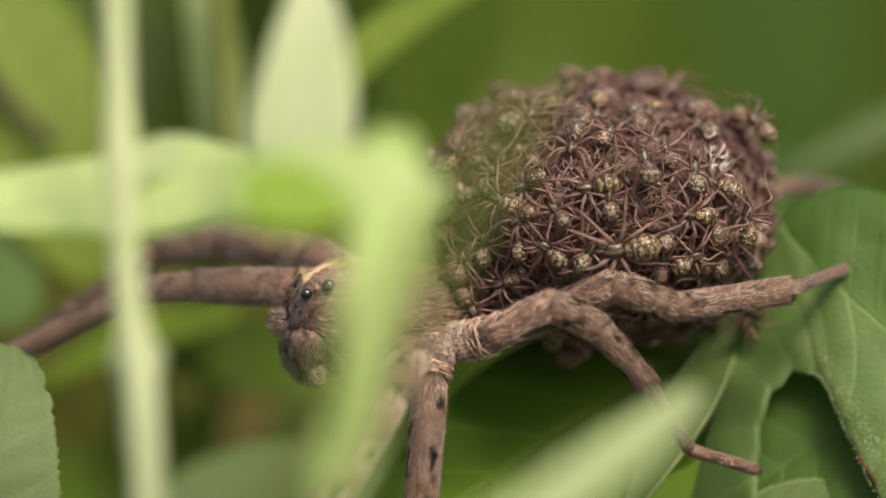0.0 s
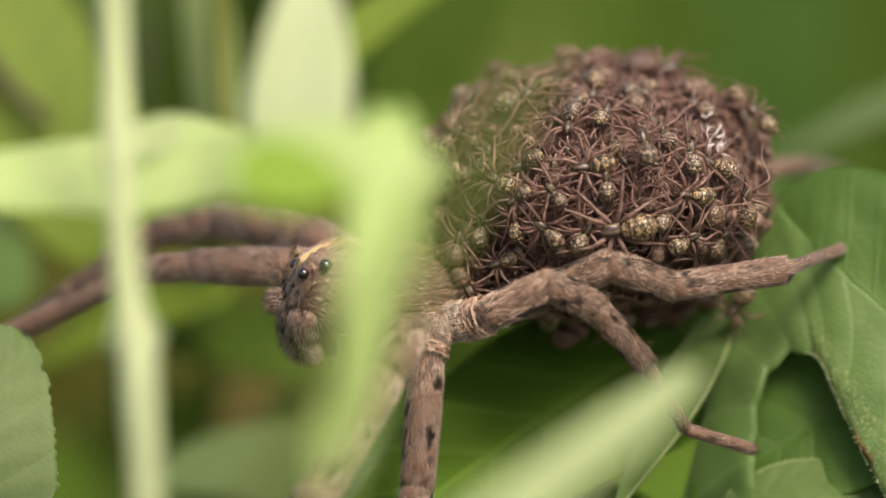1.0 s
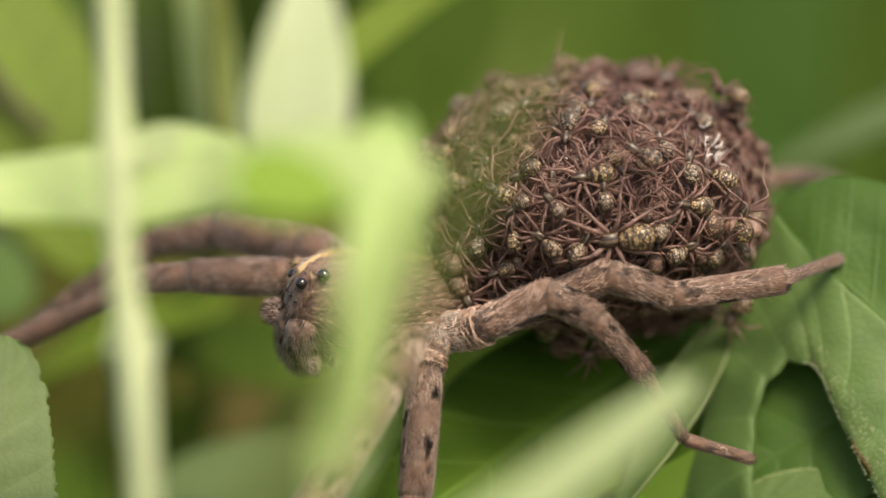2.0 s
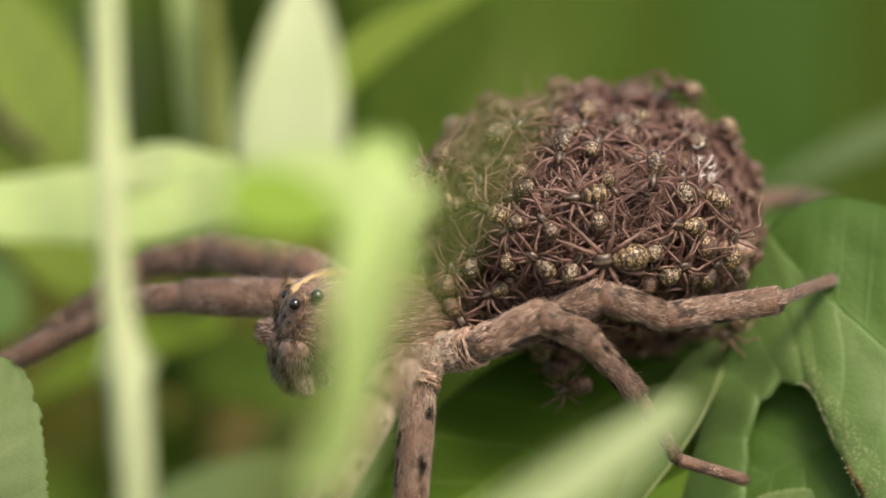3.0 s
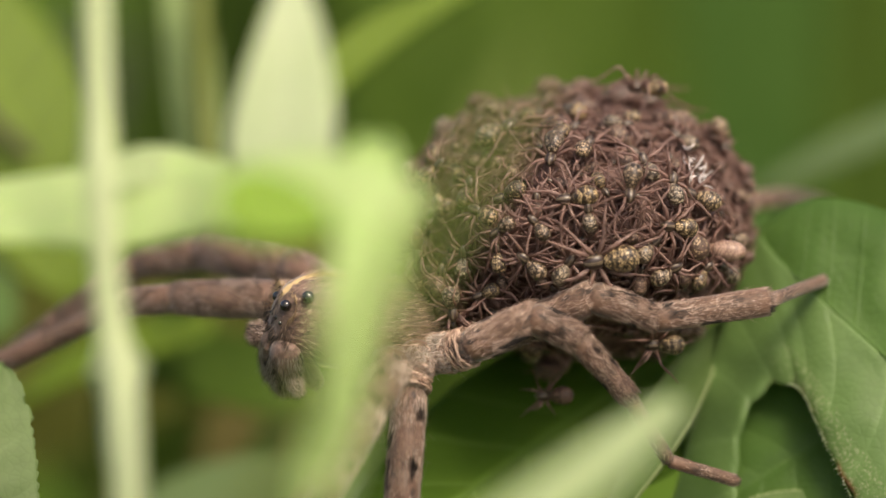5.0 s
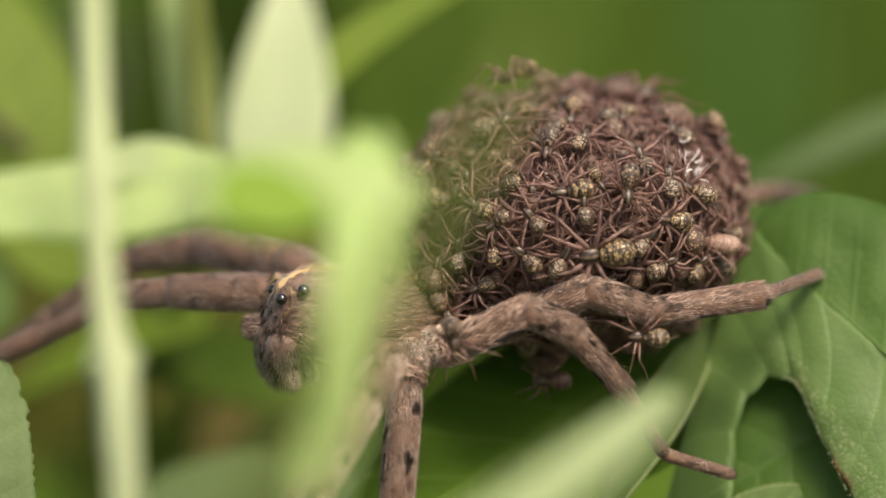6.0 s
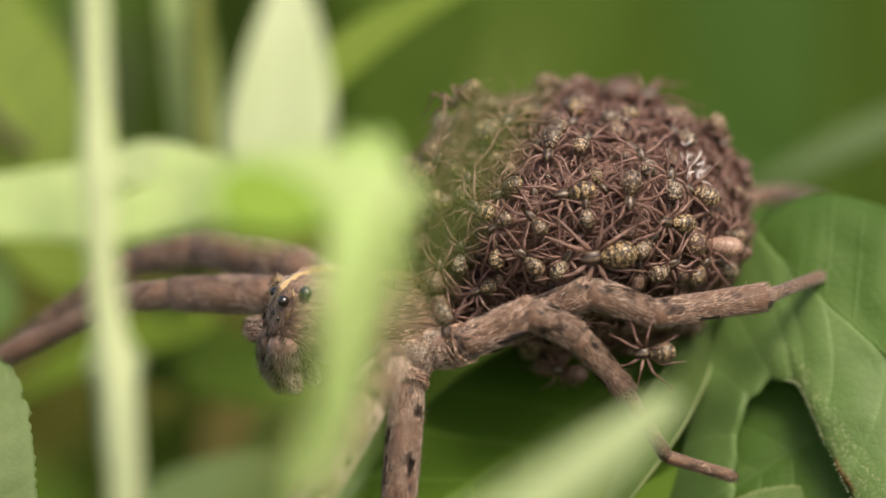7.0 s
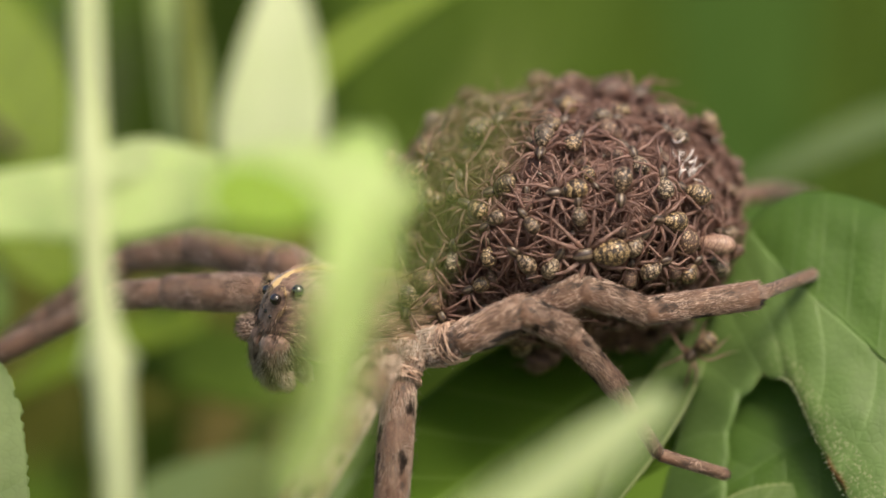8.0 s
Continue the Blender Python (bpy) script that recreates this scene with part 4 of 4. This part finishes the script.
    part("abdomen", ball_mesh("abdomen", [0.87 * c * MM for c in CORE], TANGLE, 20, 28), sp, Matrix.Translation(at(*BALL)) @ STAGE.to_4x4(), "dark brown abdomen hidden under the young")
    return sp


wolf_spider()


# ---- the young ----
def swell(d):
    """How far the load reaches in a direction, as a share of its core."""
    return (1 + 0.06 * noise.noise(d * 2.6)) * boxy(d).length


def outward(q):
    """The normal of the load at q, in core units."""
    return Vector([math.copysign(abs(c) ** 1.15, c) / k for c, k in zip(q, CORE)]).normalized()


def on_load(q, middle=BALL, size=CORE):
    """The place of q, in core units; the upper half of the load leans back."""
    return Vector([b + c * k for b, c, k in zip(middle, q, size)]) - Vector((0, 0, 0.45 * size[1] * max(0.0, q.y)))


def on_ball(u, v, out=0.0):
    """Place on the near side of the load at stage u, v, and the outward normal there."""
    x, y = (u - BALL[0]) / CORE[0], (v - BALL[1]) / CORE[1]
    while math.hypot(x, y) > 0.97 * swell(Vector((x, y, 0.05)).normalized()):
        x, y = x * 0.98, y * 0.98
    low, high = 0.0, 1.4
    for _ in range(30):
        z = 0.5 * (low + high)
        q = Vector((x, y, z))
        low, high = (z, high) if q.length < swell(q.normalized()) else (low, z)
    n = outward(q)
    return on_load(q) + n * out, n


def stance(place, normal, heading, pitch=0.0, size=1.0):
    """Pose on the load: place and normal in stage millimetres, heading in degrees in the plane that faces the lens."""
    n = normal.normalized()
    f = Vector((math.cos(radians(heading)), math.sin(radians(heading)), 0))
    f = f - n * f.dot(n)
    if f.length < 0.05:
        f = Vector((0, 1, 0)) - n * n.y
    f.normalize()
    r = STAGE @ Matrix((f, n.cross(f), n)).transposed()
    return Matrix.Translation(at(*place)) @ r.to_4x4() @ pose(0, 0, 0, 0, pitch, 0) @ Matrix.Diagonal((size, size, size, 1))


def young_leg(hip_angle, length, knee, bend, girth=1.0):
    a = radians(hip_angle)
    d = Vector((math.cos(a), math.sin(a), 0))
    b = a + radians(bend)
    e = Vector((math.cos(b), math.sin(b), 0))
    up = Vector((0, 0, 1))
    run = ((0.0, 0.0, 0.0, 0.040), (0.03, 0, 0.10, 0.058), (0.20, 0, 0.62, 0.080), (0.36, 0, 1.0, 0.062), (0.375, 0, 1.02, 0.048), (0.41, 0.01, 1.0, 0.066),
           (0.45, 0.03, 0.92, 0.056), (0.46, 0.04, 0.88, 0.044), (0.53, 0.13, 0.52, 0.056), (0.61, 0.23, 0.14, 0.044), (0.62, 0.24, 0.10, 0.034), (0.70, 0.34, -0.02, 0.028), (0.80, 0.47, -0.18, 0.010))
    p = [(d * x + e * y) * length + up * (knee * z) for x, y, z, _ in run]
    return mesh_of("leg", *tube([q * MM for q in p], [girth * w * MM for _, _, _, w in run], 8), YOUNG_LEG)


def head_mesh():
    me = ball_mesh("head", (0.38 * MM, 0.27 * MM, 0.23 * MM), HEAD, 10, 14)
    for v in me.vertices:
        t = v.co.x / (0.38 * MM)
        v.co.y *= 1 - 0.28 * max(0, t)
        v.co.z *= 1 + 0.2 * max(0, t)
    return me


def abdomen_mesh(mat):
    me = ball_mesh("abdomen", (0.58 * MM, 0.42 * MM, 0.39 * MM), mat, 12, 16)
    for v in me.vertices:
        t = v.co.x / (0.58 * MM)
        v.co.y *= 1 - 0.22 * t
        v.co.z *= 1 - 0.12 * t
    return me


YOUNG_HEAD = head_mesh()
YOUNG_ABDOMEN, DULL_ABDOMEN, PALE_ABDOMEN = abdomen_mesh(ABDOMEN), abdomen_mesh(ABDOMEN_DULL), abdomen_mesh(ABDOMEN_PALE)
for vert in PALE_ABDOMEN.vertices:
    vert.co.x *= 1.45
DULL_LABEL = "tiny plain brown spiderling huddled among the others on the load"
YOUNG_LABEL = "tiny brown spiderling with a pale-spotted abdomen, clinging to the load"


def spiderling(m, seed, label=YOUNG_LABEL, dull=False, reach=1.0, belly=None, girth=1.08, arch=1.0):
    rng = random.Random(seed)
    ob = root("spiderling", m, label, "spider", "spiderlings on the mother's back")
    ob.empty_display_size = 0.0003
    a = new("abdomen", belly or (DULL_ABDOMEN if dull else YOUNG_ABDOMEN))
    a.parent, a.matrix_basis = ob, pose(-0.62 * MM, 0, 0.40 * MM, 0, rng.uniform(2, 14), rng.uniform(-8, 8))
    h = new("head", YOUNG_HEAD)
    h.parent, h.matrix_basis = ob, pose(0.20 * MM, 0, 0.26 * MM, 0, -4, 0)
    for sgn in (1, -1):
        for k, ang in enumerate((28, 62, 108, 148)):
            leg = new("leg", young_leg(sgn * (ang + rng.uniform(-14, 14)), reach * rng.uniform(1.05, 1.6), reach * arch * rng.uniform(0.10, 0.38), sgn * rng.uniform(-38, 38) + (sgn * 14 if k > 1 else -sgn * 14), girth))
            leg.parent, leg.matrix_basis = ob, pose((0.32 - 0.13 * k) * MM, sgn * 0.19 * MM, 0.22 * MM)
    return ob


# the young that can be told apart: right, up, heading, size
UPPER = (
    (0.33, 3.82, 20, 1.0), (1.66, 3.90, 140, 0.85), (3.14, 5.44, 60, 1.25), (0.63, 2.44, 200, 0.85), (1.95, 2.78, 90, 0.9),
    (2.90, 1.99, 160, 1.0), (4.12, 3.03, 195, 1.0), (5.84, 5.09, 265, 1.05), (6.36, 5.80, 55, 0.9), (7.19, 2.78, 185, 1.1),
    (10.11, 3.96, 100, 0.9), (11.17, 2.91, 80, 0.95), (11.53, 1.45, 175, 1.05), (7.38, 1.59, 95, 0.9), (5.31, 1.20, 130, 0.95))
LOWER = (
    (3.73, 1.59, 210, 0.95), (3.43, -0.19, 100, 1.0), (5.11, -0.44, 140, 1.1), (6.16, -0.58, 60, 0.85), (8.57, 0.11, 188, 1.15),
    (9.79, 0.31, 40, 0.9), (1.85, -0.29, 80, 0.9), (1.75, -2.26, 120, 1.0), (0.17, 0.70, 60, 0.95), (10.64, -0.68, 20, 0.9),
    (14.30, 0.90, 170, 1.0), (4.91, 6.83, 80, 1.0), (8.57, 6.23, 20, 0.95), (11.93, 5.25, 110, 0.9), (7.78, 3.57, 300, 0.85),
    (9.46, 6.43, 200, 0.9), (6.79, 6.92, 100, 0.9), (12.32, -0.88, 40, 0.95), (13.70, -0.48, 150, 0.9))


def brood():
    rng = random.Random(17)
    kinds, spots = [], []

    def settle(m, dull=False):
        mine = [k for k, plain in kinds if plain == dull]
        if len(mine) < 8:
            kinds.append((spiderling(m, 100 + len(kinds), DULL_LABEL if dull else YOUNG_LABEL, dull), dull))
            return kinds[-1][0]
        return copy_thing(rng.choice(mine), m)

    for u, v, heading, size in UPPER + LOWER:
        n = Vector((0, 0, 1))
        for _ in range(3):  # the back stands proud of the load
            p, n = on_ball(u - 0.7 * n.x, v - 0.7 * n.y)
        p = p + n * (0.34 if n.z > 0.45 else 0.1)
        f = Vector((math.cos(radians(heading)), math.sin(radians(heading)), 0)) * 0.6 * size
        p = p + f - n * f.dot(n)
        spots.append(p)
        settle(stance(p, n, heading, rng.uniform(0, 9), size))
    spiderling(stance(Vector((12.85, 0.30, -2.3)), Vector((0.1, 0.35, 1)), 182, 0, 1.08), 395, "spiderling with a pale pinkish swollen abdomen, clinging to the load", belly=PALE_ABDOMEN)
    settle(stance(Vector((10.1, 7.0, -8.5)), Vector((0.1, 1, 0.6)), 20, 0, 1.5), True)
    for u, v, w, heading in ((0.3, -1.6, -2.0, 250), (1.3, -2.6, -1.7, 300), (2.7, -1.5, -1.2, 200), (3.4, -2.4, -2.0, 160), (0.9, -0.6, -1.5, 80)):
        settle(stance(Vector((u, v, w)), Vector((-0.3, -0.1, 1)), heading, 4, 0.9), rng.random() < 0.5)
    tries = 0
    while len(spots) < 282 and tries < 60000:
        tries += 1
        d = Vector((rng.gauss(0, 1), rng.gauss(0, 1), rng.gauss(0, 1))).normalized()
        if d.z < -0.55 and rng.random() < 0.8:
            continue
        d = d * swell(d)
        p, n = on_load(d), outward(d)
        if any((p - q).length < 1.12 * (0.4 + 0.6 * min(1, 8000 / (tries + 1))) for q in spots):
            continue
        spots.append(p)
        spotted = rng.random() < 0.22
        settle(stance(p + n * (rng.uniform(-0.15, 0.2) if spotted else rng.uniform(-0.45, 0.05)), n, rng.uniform(0, 360), rng.uniform(-4, 26), rng.uniform(0.82, 1.08) if spotted else rng.uniform(0.72, 0.92)), not spotted)


brood()


def tangle():
    """The countless legs under and between the young."""
    rng = random.Random(23)
    verts, faces = [], []
    for i in range(7900):
        spill = i >= 7400
        d = Vector((rng.gauss(0, 1), rng.gauss(0, 1), rng.gauss(0.3, 1))).normalized()
        d = d * swell(d)
        n = outward(d)
        p = (on_load(d, SPILL, SPREAD) if spill else on_load(d)) + n * (0.32 - 1.1 * rng.random() ** 0.8)
        t = Vector((rng.gauss(0, 1), rng.gauss(0, 1), rng.gauss(0, 1)))
        t = (t - n * t.dot(n)).normalized()
        s = n.cross(t)
        ln, r, k1 = rng.uniform(0.30, 0.66), rng.uniform(0.036, 0.064), rng.uniform(-0.02, 0.12)
        a = rng.choice((-1, 1)) * rng.uniform(0.15, 1.1)
        t2 = t * math.cos(a) + s * math.sin(a)
        k2, tilt = rng.uniform(0.6, 1.0) * ln, n * rng.uniform(-0.22, 0.16)
        hip, knee, ankle = p - t * ln - n * 0.05, p + n * k1, p + t2 * k2 + tilt
        tip = ankle + (t2 * 0.9 + s * rng.uniform(-0.5, 0.5)) * 0.5 * ln - n * 0.10
        pts = [hip, hip.lerp(knee, 0.45), hip.lerp(knee, 0.92), knee.lerp(ankle, 0.08), knee.lerp(ankle, 0.5), ankle, tip]
        v, f = tube([at(*q) for q in pts], [x * r * MM for x in (0.8, 1.3, 0.9, 0.9, 1.05, 0.65, 0.25)], 6, False)
        k = len(verts)
        verts += v
        faces += [tuple(k + j for j in q) for q in f]
    tagged(new("spiderling_legs", mesh_of("spiderling_legs", verts, faces, TANGLE)), "tangle of thin brown spiderling legs on the load", "spider legs", kind="stuff")


tangle()


def shed_skin():
    rng = random.Random(4)
    skin = root("shed_skin", at(*on_ball(12.1, 4.1, 0.5)[0]), "crumpled white shed skin and silk among the young", "shed skin")
    for i in range(16):
        v = 3.9 + rng.gauss(0, 0.7)
        p, n = on_ball(11.9 - 0.35 * (v - 3.9) + rng.gauss(0, 0.22), v - 0.45, 0.62 + rng.uniform(0, 0.4))
        t = Vector((rng.gauss(0, 1), rng.gauss(0, 1.6), rng.gauss(0, 0.5))).normalized()
        b = Vector((rng.gauss(0, 1), rng.gauss(0, 1), rng.gauss(0, 1))) * 0.18
        ln = rng.uniform(0.15, 0.5)
        pts = [at(*(p - t * ln)), at(*(p + b)), at(*(p + t * ln))]
        thick = rng.uniform(0.025, 0.06) * MM
        part("flake", mesh_of("flake", *tube(curve_points(*pts, 6), [thick * x for x in (0.5, 1, 1.1, 1, 0.8, 0.4)], 6, True, 0.5), SILK), skin, Matrix())


shed_skin()

# ---- the young that walk: seconds, right, up, towards the lens; heading, lean of the back from the lens ----
WALKERS = (
    ("spiderling with a dark abdomen turning round on the load", 1.05, (
        (0, 8.87, 3.21, 0.9, 95, 0), (1.5, 8.97, 3.18, 0.9, 95, 0), (2.1, 9.17, 3.54, 1.1, 160, 0), (2.45, 9.39, 3.80, 1.1, 215, 0), (2.8, 9.66, 4.06, 1, 252, 0),
        (3, 9.83, 4.03, 1, 255, 0), (3.5, 9.56, 3.59, 1, 280, 0), (4, 9.41, 3.49, 1, 260, 0), (4.5, 9.07, 3.53, 1, 262, 0), (5.1, 9.21, 3.48, 1, 260, 0),
        (6.3, 9.24, 3.09, 1, 262, 0), (7.2, 9.24, 2.99, 1, 262, 0), (8, 9.19, 3.04, 1, 262, 0))),
    ("spiderling climbing about beside the pale leaf", 1.0, (
        (0, -1.74, 1.54, -2.5, 60, 0), (2.8, -0.66, 2.90, -2.2, 50, 0), (3.2, 0.23, 3.83, -1.8, 20, 0), (3.5, 0.65, 4.32, -1.2, -40, 0), (3.8, 0.55, 3.24, -0.8, -80, 0),
        (4, 0.55, 2.23, -0.6, -95, 0), (4.5, 0.15, 1.80, -0.8, -100, 0), (5.1, 0.15, 0.77, -1, -110, 0), (5.8, -0.56, -0.60, -1.6, -125, 0), (8, -0.93, -1.26, -2, -130, 0))),
    ("spiderling walking along the top of the load", 1.05, (
        (0, 13.17, 0.83, -0.4, 80, 0), (1.5, 13.27, 0.71, -0.4, 80, 0), (3, 13.06, 0.30, -0.3, 80, 0), (3.5, 13.27, 0.73, -0.4, 70, 0), (4, 14.81, 2.36, -3.2, 85, 0),
        (4.5, 14.36, 4.44, -4.5, 112, 0), (4.8, 12.21, 6.71, -5, 148, 0), (5, 10.32, 7.38, -5, 165, 0), (5.2, 8.24, 8.01, -5, 175, 0), (5.8, 5.80, 7.60, -5, 178, 0), (6.1, 4.30, 8.06, -5, 180, 0),
        (6.3, 3.52, 8.75, -5, 174, 0), (6.5, 4.10, 8.10, -5, 172, 0), (7, 2.45, 6.93, -5, 195, 0), (7.2, 1.45, 6.20, -5, 205, 0), (7.5, 0.17, 5.17, -5, 222, 0), (8, -0.68, 3.83, -5, 245, 0))),
    ("dark spiderling crawling over the back of the load", 1.05, (
        (0, 14.05, 5.00, -5, 100, 0.3), (1, 14.28, 4.52, -5, 110, 0.3), (1.5, 13.77, 5.21, -5, 135, 0.3), (2.2, 13.06, 6.56, -6.5, 150, 0), (2.8, 12.05, 7.38, -7, 160, 0),
        (3, 11.61, 7.44, -7.5, 170, 0), (3.5, 10.90, 6.45, -11, 180, 0), (8, 10.79, 5.88, -11, 180, 0))),
    ("spiderling reaching up from the top of the load", 1.0, (
        (0, 6.68, 5.29, -7, 90, 0.8), (1.2, 6.77, 6.13, -6.5, 90, 0.8), (1.4, 6.62, 7.16, -6.5, 92, 0.8), (1.6, 6.43, 7.55, -6.5, 100, 0.8), (1.9, 5.81, 6.75, -6.5, 120, 0.8),
        (2.8, 4.99, 5.65, -7, 140, 0.8), (8, 5.24, 5.42, -8, 150, 0.8))),
    ("spiderling hanging under the load near the hind leg", 1.05, (
        (0, 14.11, -2.66, -6, 235, 0.8), (1.5, 13.57, -3.11, -6, 235, 0.8), (3, 13.72, -2.76, -6, 232, 0.8), (3.5, 13.46, -3.08, -5, 228, 0.8), (4, 12.96, -3.70, -5.5, 205, 0.8),
        (4.5, 11.89, -3.84, -5, 190, 0.8), (5.1, 10.89, -3.66, -2, 180, 0.8), (6.3, 10.35, -3.66, 1.2, 178, 0.8), (7.2, 10.78, -4.41, 1, 192, 0.8), (7.5, 11.37, -4.34, -0.5, 215, 0.8), (8, 13.09, -3.97, -5, 225, 0.8))),
    ("spiderling dangling in the shade under the load", 1.0, (
        (0, 8.31, -3.03, -5, 200, 0.8), (1.7, 7.78, -4.69, -5, 200, 0.8), (2.8, 6.65, -5.51, -4, 200, 0.8), (3.5, 6.60, -5.66, -4, 195, 0.8), (4, 6.53, -5.51, -4, 190, 0.8),
        (4.5, 7.07, -6.00, -4, 185, 0.8), (5.1, 6.09, -5.92, -4, 185, 0.8), (6.3, 6.45, -5.51, -4, 180, 0.8), (6.5, 6.59, -5.52, -4, 175, 0.8), (7.2, 7.06, -4.92, -5, 170, 0.8), (8, 8.02, -3.58, -6, 165, 0.8))),
    ("spiderling climbing down over the mother's hip", 0.95, (
        (0, 1.16, -0.73, -2.6, 275, 0.8), (4.5, 1.11, -0.84, -2, 275, 0.8), (5.2, 1.43, -2.13, -0.5, 275, 0.8), (6.3, 1.45, -3.63, 3.4, 285, 0.8), (6.5, 1.31, -3.88, 3.4, 290, 0.8),
        (7, 1.05, -2.63, 2.6, 280, 0.8), (7.3, 1.05, -2.97, 0.4, 268, 0.8), (8, -0.17, -1.87, -0.5, 262, 0.8))),
)


def motions():
    for i, (label, size, rows) in enumerate(WALKERS):
        poses, moving = [], []
        for t, u, v, w, heading, upright in rows:
            x, y = (u - BALL[0]) / CORE[0], (v - BALL[1]) / CORE[1]
            n = Vector((x / CORE[0], y / CORE[1], max(0.35, (w - BALL[2]) / CORE[2]) / CORE[2])).normalized()
            n = n.lerp(Vector((0, 0, 1)), upright)
            f = Vector((math.cos(radians(heading)), math.sin(radians(heading)), 0)) * 0.5 * size
            poses.append((t, stance(Vector((u, v, w)) + f, n, heading, 6, size)))
        young = spiderling(poses[0][1], 300 + i, label, "dangling" in label, 0.65 if "dangling" in label else 1.0 if "under" in label or "back" in label else 1.2, girth=0.85, arch=1.7)
        young.scale = (size, size, size)
        walk(young, poses)
        legs = [c for c in young.children if c.name.startswith("leg")]
        for k, leg in enumerate(legs):
            rest = leg.matrix_basis.copy()
            steps = []
            for j in range(41):
                t = j * 0.2
                go = 0.0
                for (ta, a), (tb, b) in zip(poses, poses[1:]):
                    if ta <= t <= tb:
                        go = min(1.0, (b.translation - a.translation).length / max(0.05, tb - ta) / (2.0 * MM))
                swing = (4 + 16 * go) * math.sin(2 * math.pi * (t * 1.25 + 0.5 * ((k + k // 4) % 2) + 0.13 * k))
                steps.append((t, rest @ pose(0, 0, 0, 0.4 * swing, 0, swing)))
            walk(leg, steps)


motions()
